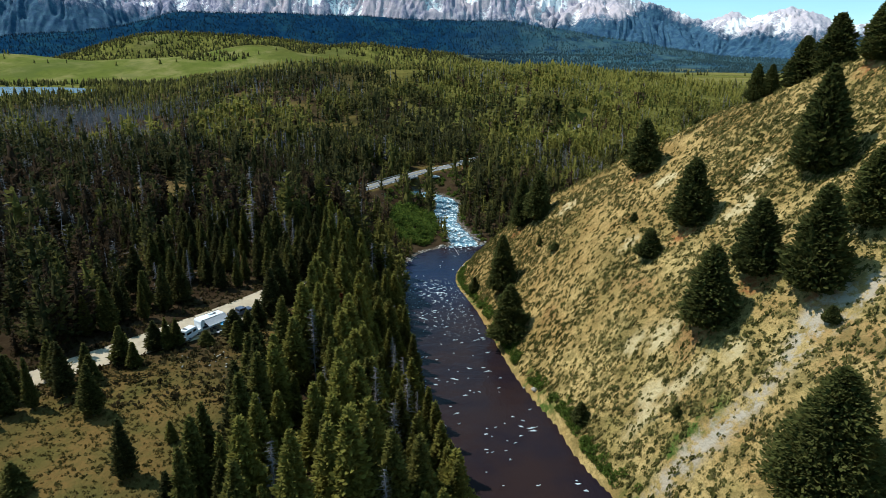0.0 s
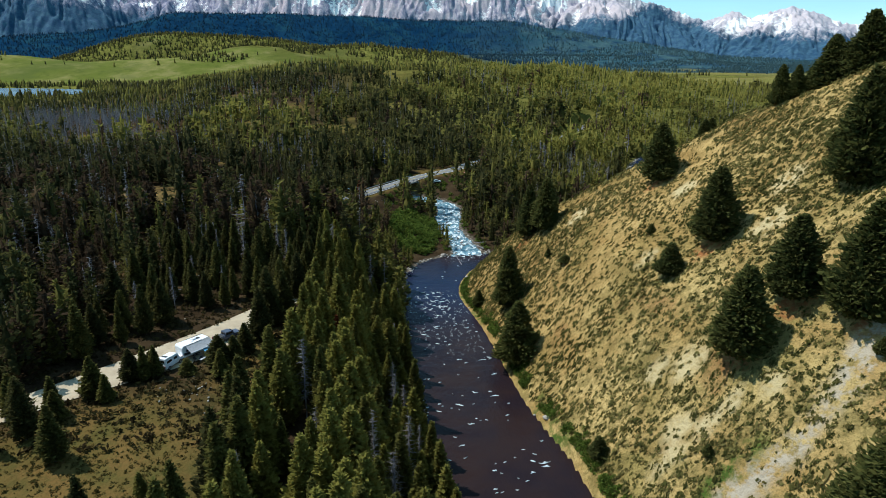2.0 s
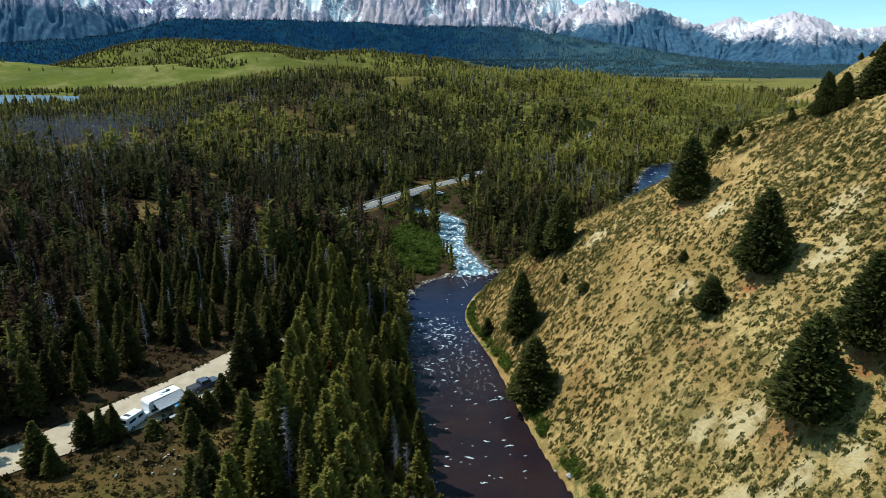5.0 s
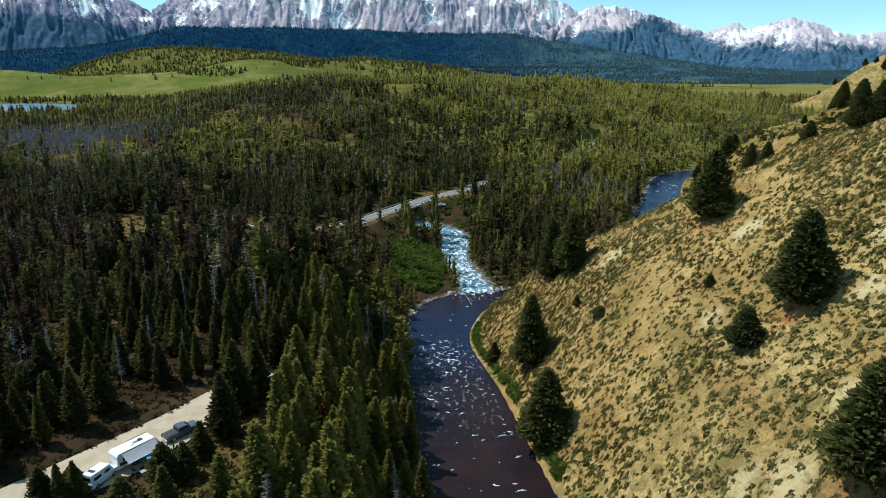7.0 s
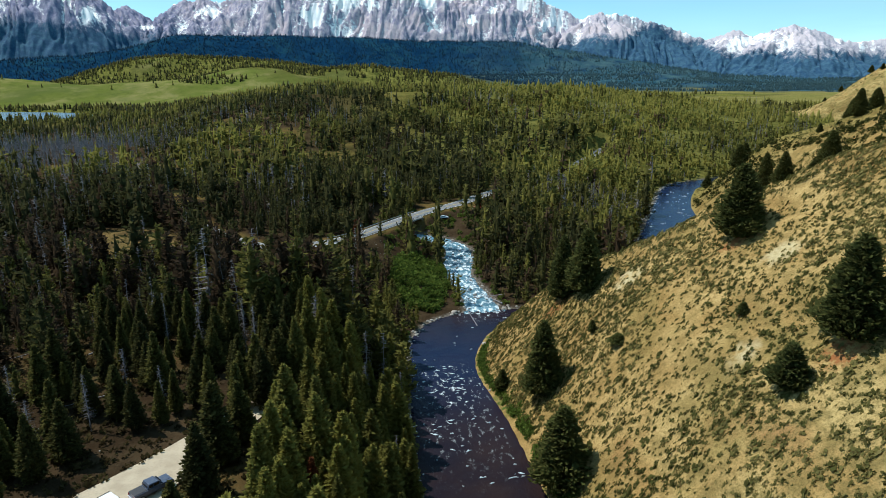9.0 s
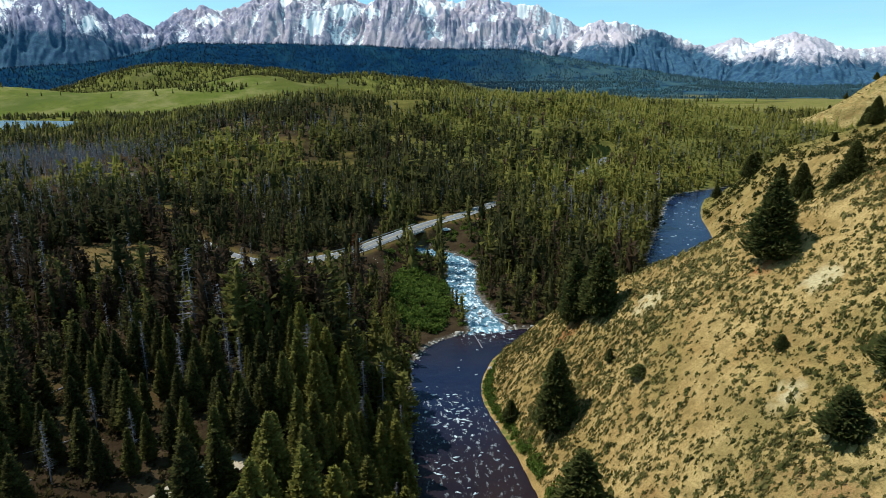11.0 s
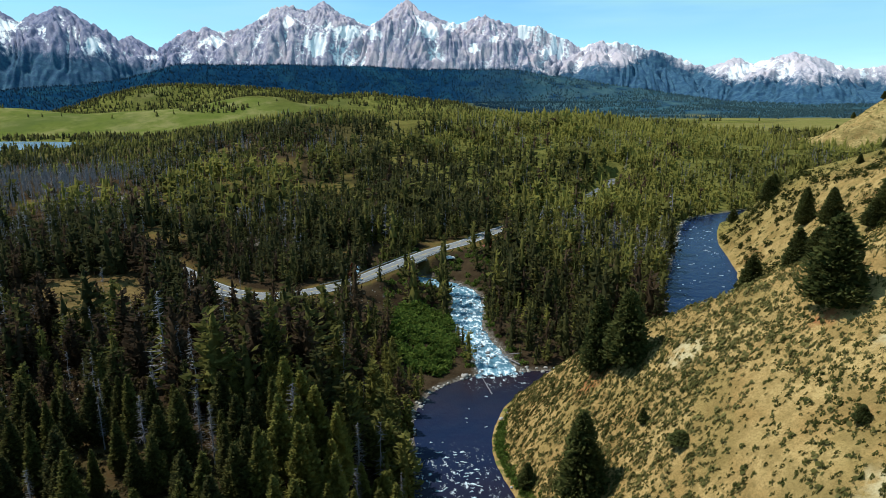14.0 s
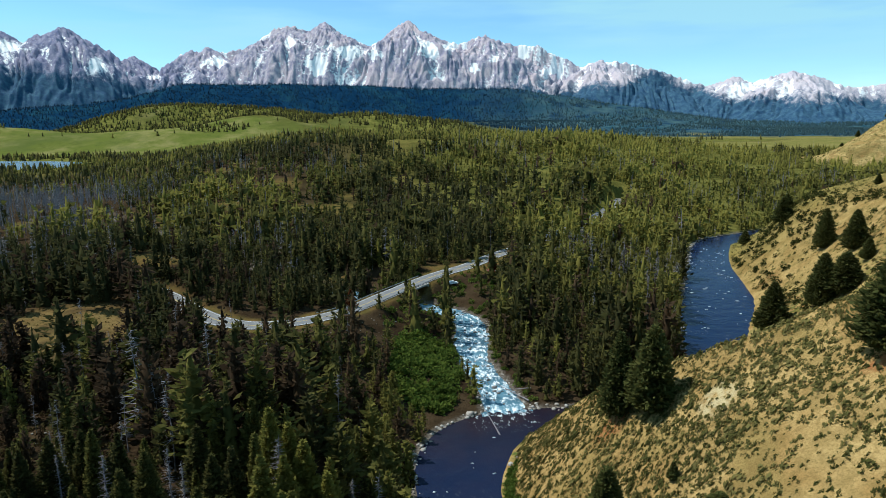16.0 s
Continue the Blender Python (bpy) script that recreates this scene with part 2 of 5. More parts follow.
def mountain_material():
    k = Nodes("alpine_rock")
    zz = k.z(k.pos)
    n1, n2 = k.noise(0.005, 8, 0.62), k.noise(0.035, 10, 0.75, squash=(1, 0.8, 0.45))
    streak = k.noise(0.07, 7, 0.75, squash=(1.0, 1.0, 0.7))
    # rock colour holds painted cloud shade at left and pale haze at right
    shaded_rock = k.mix(k.step(n2, 0.40, 0.60), (0.110, 0.125, 0.215), (0.270, 0.260, 0.330))
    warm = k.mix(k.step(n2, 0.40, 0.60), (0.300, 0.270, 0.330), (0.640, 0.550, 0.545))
    rock = k.mix(k.attr("shade_to_haze"), shaded_rock, warm)
    rock = k.mix(k.math("MULTIPLY", k.step(n1, 0.47, 0.60), k.attr("shade_to_haze")), rock, (0.50, 0.41, 0.41))
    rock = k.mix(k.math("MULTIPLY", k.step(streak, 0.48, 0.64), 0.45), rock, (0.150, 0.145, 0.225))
    rock = k.mix(k.math("MULTIPLY", k.step(k.attr("shade_to_haze"), 0.62, 1.0), 0.55), rock, (0.47, 0.44, 0.47))
    # forested foot of the range, with the blue of haze in its colour
    hazy_woods = k.mix(k.step(k.noise(0.03, 8, 0.7), 0.35, 0.7), (0.024, 0.062, 0.118), (0.060, 0.125, 0.175))
    line = k.math("ADD", k.math("ADD", zz, k.math("MULTIPLY", n1, 150.0)), k.math("MULTIPLY", n2, 230.0))
    over = k.math("SUBTRACT", line, k.attr("treeline"))
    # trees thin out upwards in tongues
    col = k.mix(k.step(over, -45.0, 35.0), hazy_woods, rock)
    lie = k.math("ADD", k.math("MULTIPLY", k.attr("gully"), 0.42), k.math("MULTIPLY", k.noise(0.05, 8, 0.74, squash=(1.0, 1.0, 1.1)), 0.72))
    lie = k.math("ADD", lie, k.math("MULTIPLY", k.attr("snowfield"), 0.26))
    snow = k.math("MULTIPLY", k.step(lie, 0.595, 0.645), k.step(over, -30.0, 45.0))
    col = k.mix(snow, col, (0.82, 0.82, 0.80))
    k.bump(k.math("ADD", n2, streak), 0.4, 6.0)
    return k.done(col, 0.95, 0.0, 0.1)


M_MOUNTAIN = mountain_material()

# ---- numeric helpers ----
rng = np.random.default_rng(7)
_table = np.random.default_rng(11).random((256, 256))


def vnoise(x, y):
    x, y = np.asarray(x, float), np.asarray(y, float)
    xi, yi = np.floor(x).astype(int), np.floor(y).astype(int)
    fx, fy = x - xi, y - yi
    fx, fy = fx * fx * (3 - 2 * fx), fy * fy * (3 - 2 * fy)
    a, b = _table[xi % 256, yi % 256], _table[(xi + 1) % 256, yi % 256]
    c, d = _table[xi % 256, (yi + 1) % 256], _table[(xi + 1) % 256, (yi + 1) % 256]
    return (a * (1 - fx) + b * fx) * (1 - fy) + (c * (1 - fx) + d * fx) * fy


def fbm(x, y, octaves=4, gain=0.5):
    total, amp, norm = 0.0, 1.0, 0.0
    for o in range(octaves):
        total = total + amp * (vnoise(x * 2 ** o + 17.3 * o, y * 2 ** o + 5.1 * o) * 2 - 1)
        norm += amp
        amp *= gain
    return total / norm


def sstep(v, lo, hi):
    t = np.clip((np.asarray(v, float) - lo) / (hi - lo), 0, 1)
    return t * t * (3 - 2 * t)


def spline(points, per=6):
    """A smooth line through control points (any number of columns)."""
    p = np.array(points, float)
    p = np.vstack([2 * p[0] - p[1], p, 2 * p[-1] - p[-2]])
    out = []
    for i in range(1, len(p) - 2):
        for t in np.linspace(0, 1, per, endpoint=False):
            a, b, c, d = p[i - 1], p[i], p[i + 1], p[i + 2]
            out.append(0.5 * (2 * b + (c - a) * t + (2 * a - 5 * b + 4 * c - d) * t * t + (3 * b - a - 3 * c + d) * t ** 3))
    out.append(p[-2])
    return np.array(out)


def near_line(x, y, line):
    """Distance to a line of (x, y, more...), its side (+1: right of the way along it) and its other columns there."""
    best = np.full(x.shape, 1e9)
    side = np.zeros(x.shape)
    rest = np.zeros(x.shape + (line.shape[1] - 2,))
    for a, b in zip(line[:-1], line[1:]):
        dx, dy = b[0] - a[0], b[1] - a[1]
        t = np.clip(((x - a[0]) * dx + (y - a[1]) * dy) / (dx * dx + dy * dy + 1e-9), 0, 1)
        d = np.hypot(x - a[0] - t * dx, y - a[1] - t * dy)
        m = d < best
        best = np.where(m, d, best)
        side = np.where(m, np.sign((x - a[0]) * dy - (y - a[1]) * dx), side)
        rest = np.where(m[..., None], a[2:] + t[..., None] * (b[2:] - a[2:]), rest)
    return best, side, rest


def link_mesh(name, verts, faces, material, parent=None, attrs=None, smooth=False):
    """One mesh object from numpy arrays; faces all triangles or all quads."""
    verts, faces = np.asarray(verts, np.float32), np.asarray(faces, np.int32)
    me = bpy.data.meshes.new(name)
    k = faces.shape[1]
    me.vertices.add(len(verts))
    me.vertices.foreach_set("co", verts.ravel())
    me.loops.add(faces.size)
    me.loops.foreach_set("vertex_index", faces.ravel())
    me.polygons.add(len(faces))
    me.polygons.foreach_set("loop_start", np.arange(0, faces.size, k, dtype=np.int32))
    me.polygons.foreach_set("loop_total", np.full(len(faces), k, np.int32))
    if smooth:
        me.polygons.foreach_set("use_smooth", np.ones(len(faces), bool))
    me.update(calc_edges=True)
    for key, val in (attrs or {}).items():
        at = me.attributes.new(key, "FLOAT", "POINT")
        at.data.foreach_set("value", np.asarray(val, np.float32))
    me.materials.append(material)
    ob = new(name, me)
    if parent:
        ob.parent = parent
    return ob


def part(name, bm, material, parent, label=""):
    me = bpy.data.meshes.new(name)
    bm.to_mesh(me)
    bm.free()
    me.materials.append(material)
    ob = new(name, me)
    if parent:
        ob.parent = parent
    if label:
        ob["label"] = label
    return ob


# ---- the lie of the land ----
# river: x, y, half width, water level
RIVER = spline([(110, -160, 13, 5), (72, -40, 13, 5), (42, 40, 13, 4.6), (23.4, 94, 12.4, 4.3), (18.9, 115, 13.4, 3.5), (16, 134, 12.6, 2.3),
                (14.4, 153, 12.1, 1.2), (11.5, 184, 12, 0.2), (9.4, 214, 9.3, 0), (11.7, 235, 11.3, 0), (20, 247, 10, 0),
                (35, 252.5, 6.5, 0.2), (50, 252, 6, 0.6), (66, 253, 7, 1.2), (84, 265, 8, 2), (99, 288, 9.5, 2.8), (113, 317, 12.5, 3.6), (131, 350, 14, 4.3), (151, 400, 10.5, 5.2),
                (170, 438, 10, 6), (184, 456, 9.5, 6.2), (208, 467, 10, 6.4), (262, 492, 12, 7), (450, 600, 13, 8), (900, 860, 14, 9)])
CREEK = spline([(26, 256, 6.6, 0), (24.2, 272, 5.6, 0.7), (20.4, 290, 5.6, 1.5), (21, 308, 6.2, 2.3), (22, 327, 6.0, 3), (12, 341, 5, 4),
                (-10, 352, 4.5, 5), (-50, 380, 4.5, 7), (-110, 440, 4.5, 10), (-220, 560, 4.5, 14)])
HIGHWAY = spline([(-330, 470, 4.2, 17), (-200, 415, 4.2, 15), (-128, 371, 4.2, 13.5), (-98, 345, 4.2, 12.7), (-75, 318, 4.2, 12.2), (-58, 305, 4.2, 12), (-42, 305, 4.2, 12),
                  (-24, 316, 4.2, 12), (-8, 339, 4.2, 12), (11, 366, 4.2, 12), (27, 382, 4.2, 12.2), (44, 404, 4.2, 12.6), (70, 434, 4.2, 13), (120, 500, 4.2, 14), (170, 590, 4.2, 15)])
TRACK = spline([(-130, 52, 3.2, 24), (-88, 85, 3.2, 23.6), (-62, 111, 3.6, 23.3), (-44.5, 127.5, 5.8, 23.2), (-37.5, 137.5, 4.8, 23.2), (-32, 148, 3.6, 23.0),
                (-26, 160, 3, 22.6)])
LOW = RIVER[(RIVER[:, 1] < 240)]
MIDR = RIVER[(RIVER[:, 0] > 26) & (RIVER[:, 1] > 240) & (RIVER[:, 1] < 400)]
HIGH = RIVER[(RIVER[:, 0] > 145) & (RIVER[:, 1] > 390)]
# rounded hills: x, y, height, radius across, radius along
HILLS = [(-760, 1960, 44, 190, 170), (-1130, 1990, 58, 230, 200), (-470, 2080, 62, 190, 180), (-150, 2200, 46, 230, 200), (-960, 2600, 120, 330, 240),
         (-1500, 2050, 55, 260, 220), (-480, 2560, 78, 330, 240), (120, 2300, 40, 320, 240), (5, 800, 8, 70, 60),
         (-620, 1850, 16, 90, 70), (-960, 1830, 14, 120, 60), (-300, 1950, 18, 120, 70)]


def plateau(x, y):
    q = 12 + 8 * sstep(-x, 50, 105)
    p = 23.3 + (q - 23.3) * sstep(y, 175, 292)
    slant = x / np.maximum(y, 60)
    p = p - 18 * sstep(y, 480, 850) * sstep(-slant, 0.22, 0.40)
    p = p + 38 * sstep(y, 400, 850) * (1 - 0.85 * sstep(y, 1150, 1550)) * np.where(slant < 0, np.exp(-((slant + 0.02) / 0.27) ** 2), 1 - sstep(slant, 0.18, 0.60))
    far = np.zeros_like(p)
    for hx, hy, hh, rx, ry in HILLS:
        far = far + hh * np.exp(-((x - hx) / rx) ** 2 - ((y - hy) / ry) ** 2)
    # dry spur across the valley
    edge = 566 + 0.38 * np.maximum(y - 950, 0) + 10 * fbm(x / 60, y / 60, 2)
    far = far + (0.57 * np.clip(x - edge, 0, 200) + 0.2 * np.clip(x - 766, 0, 400)) * sstep(y, 850, 940) * (1 - sstep(y, 970, 1090)) + 3 * fbm(x / 30, y / 30, 3) * sstep(x, 570, 620) * sstep(y, 850, 940) * (1 - sstep(y, 970, 1090))
    r, az = np.hypot(x, y - 97), np.arctan2(x, y - 97)
    prof = np.interp(np.degrees(az), [-60, -34, -24, -19, -10, 3, 9, 13, 19, 27, 34, 60], [0.5, 0.5, 0.72, 1.0, 1.0, 0.93, 0.88, 0.74, 0.50, 0.17, 0.10, 0.1])
    far = far + 235 * prof * (1 + 0.10 * fbm(x / 260, y / 260, 4)) * np.exp(-((r - 3450) / 330) ** 2)
    far = far + 42 * np.exp(-((r - 2700) / 260) ** 2) * sstep(np.degrees(az), -6, 6) * (1 - 0.75 * sstep(np.degrees(az), 18, 34))
    return p + far


def terrain(x, y):
    x, y = np.asarray(x, float), np.asarray(y, float)
    d, side, rest = near_line(x, y, RIVER)
    hw, lv = rest[..., 0], rest[..., 1]
    d = d - hw
    pl = plateau(x, y)
    # left bank and the valley floor
    reach = 24 + 40 * sstep(y, 200, 300)
    left = lv + 0.12 + 0.3 * sstep(d, 0, 2) + (pl - lv - 0.4) * sstep(d, 0.5, reach)
    dc, _, rc = near_line(x, y, CREEK)
    dc = dc - rc[..., 0]
    left = np.minimum(left, rc[..., 1] + 0.5 + 0.16 * np.maximum(dc, 0) + 0.004 * np.maximum(dc, 0) ** 2)
    # steep hillside on the other bank
    d1 = near_line(x, y, LOW)[0] - 12
    d2, _, m2 = near_line(x, y, MIDR)
    d2 = d2 - m2[..., 0]
    d3 = near_line(x, y, HIGH)[0] - 12
    f1 = lv * (d1 < d2) + 1.08 * np.minimum(d1, 24) + 0.83 * np.clip(d1 - 24, 0, 76) + 0.4 * np.clip(d1 - 100, 0, 120)
    f2 = m2[..., 1] + 0.96 * np.minimum(d2, 36) + 0.92 * np.clip(d2 - 36, 0, 28) + 0.42 * np.maximum(d2 - 64, 0)
    f3 = 5 + 0.95 * np.minimum(d3, 36) + 0.42 * np.clip(d3 - 36, 0, 90) + 0.1 * np.maximum(d3 - 126, 0)
    right = np.maximum(np.minimum(np.minimum(f1, f2), f3), lv + 0.12 + 0.25 * sstep(d, 0, 1.5))
    right = right + np.clip(d / 30, 0, 1) * (1.5 * fbm(x / 22, y / 22, 4) + 1.8 * fbm(x / 9 + y / 40, y / 40, 2) * 0.5)
    far_r = sstep(x, 420, 640)
    right = right * (1 - far_r) + pl * far_r
    z = np.where(side > 0, right, left + np.clip(d / 12, 0, 1) * 0.9 * fbm(x / 14, y / 14, 3))
    # beds of river and creek
    z = np.where(d < 0, lv + 0.12 - 1.4 * sstep(-d, -0.5, 5), z)
    z = np.where((dc < 0.3) & (side < 0), np.minimum(z, rc[..., 1] - 1.2 * sstep(-dc, -0.3, 3) + 0.3), z)
    # roadbeds
    for line in (HIGHWAY, TRACK):
        dr, _, rr = near_line(x, y, line)
        w = 1 - sstep(dr - rr[..., 0], 0.8, 9.0)
        crossing = sstep(dc, 1.0, 5.0) if line is HIGHWAY else 1.0
        z = z + (rr[..., 1] - 0.18 - z) * w * crossing
    # lake basin
    lk = ((x + 960) / 350) ** 2 + ((y - 1320) / 170) ** 2
    z = np.where(lk < 1.6, z + (0.5 - z) * (1 - sstep(lk, 0.9, 1.6)), z)
    # the sheet sinks away under the far range
    return z


def terrain_at(x, y):
    return float(terrain(np.array([x]), np.array([y]))[0])


def cover(x, y):
    """What grows where, and where haze blue is painted: shares from 0 to 1."""
    d, side, rest = near_line(x, y, RIVER)
    d = d - rest[..., 0]
    dc, _, rc = near_line(x, y, CREEK)
    dc = dc - rc[..., 0]
    r, az = np.hypot(x, y - 97), np.degrees(np.arctan2(x, y - 97))
    dry = np.where((side > 0) & (x < 640), 1.0, 0.0)
    far_spur = sstep(x - 0.38 * np.maximum(y - 950, 0) + 8 * fbm(x / 25, y / 25, 2), 566, 578) * sstep(y, 850, 885) * (1 - sstep(y, 1060, 1110))
    dry = np.maximum(dry, far_spur)
    mead = np.exp(-(((x + 45) / 21) ** 2 + ((y - 88) / 25) ** 2) ** 3)
    slash = np.exp(-(((x + 104) / 25) ** 2 + ((y - 281) / 30) ** 2) ** 3) * (0.35 + 0.65 * sstep(fbm(x / 9, y / 9, 3), -0.35, 0.1))
    dry = np.maximum(dry, 0.48 * slash)
    clear = np.maximum(0.3 * slash, 0.9 * np.exp(-(((x + 29) / 8) ** 2 + ((y - 122) / 17) ** 2) ** 2))
    clear = np.maximum(clear, 0.85 * sstep(fbm(x / 55 + 31, y / 38, 3), 0.38, 0.5) * (y > 330) * (y < 1250))
    mead = np.maximum(mead, clear)
    mead = np.maximum(mead, 0.35 * np.exp(-(((x + 62) / 20) ** 2 + ((y - 176) / 13) ** 2) ** 2))
    mead = np.maximum(mead, np.exp(-(((x - 12) / 62) ** 2 + ((y - 792) / 34) ** 2) ** 3))
    near_road = 1 - sstep(near_line(x, y, HIGHWAY)[0] + 2 * fbm(x / 7, y / 7, 2), 5, 8.5)
    mead = np.maximum(mead, 0.9 * near_road)
    n = fbm(x / 180, y / 180, 4)
    hill = sstep(y, 1560, 1620) * (1 - sstep(y + 140 * n, 2060, 2130)) * (1 - sstep(az + 8 * n, -12, -5))
    hill = np.maximum(hill, np.exp(-(((x + 900) / 60) ** 2 + ((y - 2520) / 90) ** 2)))
    plain_ = sstep(r + 120 * n, 1350, 1400) * (1 - sstep(r + 150 * n, 2250, 2400)) * sstep(az + 6 * n, 20, 25) * sstep(fbm(x / 420 + 4, y / 130, 3), -0.30, -0.05)
    grass = np.maximum(hill, 0.7 * plain_)
    dry = np.maximum(dry, plain_)
    grass = grass * (1 - far_spur)
    canopy = np.maximum(sstep(r, 900, 1400), 0.8 * sstep(r, 270, 430) * sstep(az, -12, 6)) * (1 - grass) * (1 - far_spur) * (1 - plain_)
    # share of ground that gets the painted haze blue
    hazy_woods = np.maximum(sstep(r, 2780, 2950), sstep(r, 1900, 2300) * sstep(az, 2, 10) * (1 - grass) * (1 - plain_)) * (1 - far_spur)
    gravel = np.where(side > 0, 0.0, np.where(d < 0, 1.0, 1 - sstep(d, 0.3, 1.6)))
    gravel = np.maximum(gravel, np.where(side < 0, 1 - sstep(dc, 0.2, 1.4), 0.0))
    gravel = gravel * (r < 900)
    t_, _, _r = near_line(x, y, SCREE)
    scree = 1 - sstep(t_ - _r[..., 0] + 2.2 * fbm(x / 5, y / 5, 3), -0.8, 1.8)
    red = np.zeros_like(x)
    for rx_, ry_, rr_ in RED_SPOTS:
        red = np.maximum(red, 1 - sstep(np.hypot(x - rx_, (y - ry_) * 1.3), rr_ * 0.5, rr_))
    bare = np.zeros_like(x)
    for bx_, by_, br_ in BARE_SPOTS:
        bare = np.maximum(bare, 1 - sstep(np.hypot(x - bx_, (y - by_) * 1.2) + 1.8 * fbm(x / 4, y / 4, 3), br_ * 0.45, br_))
    lush = np.where(side > 0, 1 - sstep(d + 1.2 * fbm(x / 6, y / 6, 2), 1.0, 3.4), 0.0) * (y < 260) * sstep(fbm(x / 9 + 5, y / 9, 2), -0.15, 0.2)
    lush = np.maximum(lush, np.where(side > 0, 0.75 * np.exp(-((x - 128) / 26) ** 2 - ((y - 292) / 36) ** 2), 0.0))
    g_, _, _g = near_line(x, y, GULLY)
    lush = np.maximum(lush, 1 - sstep(g_ - _g[..., 0], -0.6, 1.2))
    return dict(canopy=canopy, dry=dry, meadow=np.where(side < 0, mead, 0), grass=grass, hazy_woods=hazy_woods, gravel=gravel, scree=scree, red=red, lush=lush, bare=bare,
                pale_haze=sstep(az + 5 * n, 3, 17), ochre=sstep(y + 14 * fbm(x / 20, y / 20, 2), 128, 180) * (y < 700))


SCREE = spline([(39, 88, 1.5), (47, 89.5, 1.7), (54, 89, 1.4), (63, 91, 1.7), (70, 94.5, 2.8), (77, 95, 2.0)])
GULLY = spline([(43, 91.5, 0.8), (49, 93, 1.8), (54, 93, 1.0)])
BARE_SPOTS = [(43.8, 101, 3.6), (46.5, 104.5, 3.2), (50, 101.5, 2.8), (53.5, 101.5, 2.6), (58, 99.5, 2.6), (51.5, 114, 4.2), (47.5, 118, 3.4), (61, 118, 3), (74, 132, 5), (82, 142, 5), (57, 150, 3), (52, 196, 4), (72, 168, 4)]
RED_SPOTS = [(65, 138, 4.8), (66.5, 109, 5), (57, 107, 4), (72, 99, 4), (69.5, 181, 4), (40, 211, 4.5), (112, 148, 7)]

# ---- ground: one sheet ----


def build_ground():
    near = np.concatenate([np.arange(-400, 40, 22.0), np.arange(40, 330, 1.35)])
    rows = list(near)
    step_ = 1.35
    while rows[-1] < 4700:
        step_ = min(step_ * 1.028, 45)
        rows.append(rows[-1] + step_)
    rows = np.array(rows)
    u = np.linspace(-1, 1, 341)
    shape = 0.42 * u + 0.58 * u ** 3
    half = 210 + 1.0 * np.maximum(rows, 0)
    mid_x = 0.05 * np.maximum(rows, 0) + 8
    X = mid_x[:, None] + half[:, None] * shape[None, :]
    Y = np.repeat(rows[:, None], len(u), 1)
    Z = terrain(X, Y)
    n, m = X.shape
    idx = np.arange(n * m).reshape(n, m)
    F = np.stack([idx[:-1, :-1], idx[:-1, 1:], idx[1:, 1:], idx[1:, :-1]], -1).reshape(-1, 4)
    cov = {k: v.ravel() for k, v in cover(X, Y).items()}
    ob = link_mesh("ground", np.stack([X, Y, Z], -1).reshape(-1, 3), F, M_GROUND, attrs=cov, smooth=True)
    tagged(ob, "valley ground of dry sagebrush hillside, forest floor and grassland", "ground", kind="structure")


build_ground()


def ribbon(name, line, material, across, lift, foam=None, ripple=0.0, smooth=True):
    """A strip along a line of (x, y, half width, z)."""
    tan = np.gradient(line[:, :2], axis=0)
    tan /= np.linalg.norm(tan, axis=1)[:, None]
    nor = np.stack([tan[:, 1], -tan[:, 0]], -1)
    u = np.linspace(-1, 1, across)
    X = line[:, 0:1] + nor[:, 0:1] * u * line[:, 2:3]
    Y = line[:, 1:2] + nor[:, 1:2] * u * line[:, 2:3]
    Z = np.repeat(line[:, 3:4], across, 1) + lift
    attrs = None
    if foam is not None:
        f = foam(X, Y, np.repeat(u[None, :], len(line), 0))
        Z = Z + ripple * f * (0.6 * fbm(X / 1.4, Y / 1.4, 3) + 0.5 * fbm(X / 4, Y / 4, 2)) + 0.05 * fbm(X / 2.2, Y / 2.2, 2)
        # reach: where the river gets its painted sky sheen
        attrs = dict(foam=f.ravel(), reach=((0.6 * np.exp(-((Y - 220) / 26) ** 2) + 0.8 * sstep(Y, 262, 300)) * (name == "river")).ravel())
    n, m = X.shape
    idx = np.arange(n * m).reshape(n, m)
    F = np.stack([idx[:-1, :-1], idx[:-1, 1:], idx[1:, 1:], idx[1:, :-1]], -1).reshape(-1, 4)
    return link_mesh(name, np.stack([X, Y, Z], -1).reshape(-1, 3), F, material, attrs=attrs, smooth=smooth)


def finer(line, step_):
    """The same line cut into even steps."""
    s_ = np.concatenate([[0], np.cumsum(np.hypot(*np.diff(line[:, :2], axis=0).T))])
    t = np.arange(0, s_[-1], step_)
    return np.stack([np.interp(t, s_, line[:, c]) for c in range(line.shape[1])], -1)


def river_foam(x, y, u):
    f = 0.75 * np.exp(-((y - 207) / 7) ** 2) * (np.abs(u) < 0.85) + 0.55 * np.exp(-((y - 196) / 3) ** 2) * (np.abs(u - 0.1) < 0.4) + 0.30 * np.exp(-((y - 185) / 14) ** 2) * (np.abs(u) < 0.7)
    f = f + 0.35 * sstep(fbm(x / 7, y / 7, 3), 0.25, 0.6) * (y > 280)
    f = f + 0.8 * np.exp(-((y - 254) / 4) ** 2) * (x > 16) * (x < 33)
    return np.clip(f, 0, 1)


river_line = finer(RIVER, 1.1)
river_line = river_line[(river_line[:, 1] > -150) & (river_line[:, 0] < 330)]
river_line[:, 2] += 0.5
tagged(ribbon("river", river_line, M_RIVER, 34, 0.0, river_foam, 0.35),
       "dark clear mountain river with small riffles", "river", kind="structure")
creek_line = finer(CREEK, 0.55)
creek_line = creek_line[creek_line[:, 1] < 372]
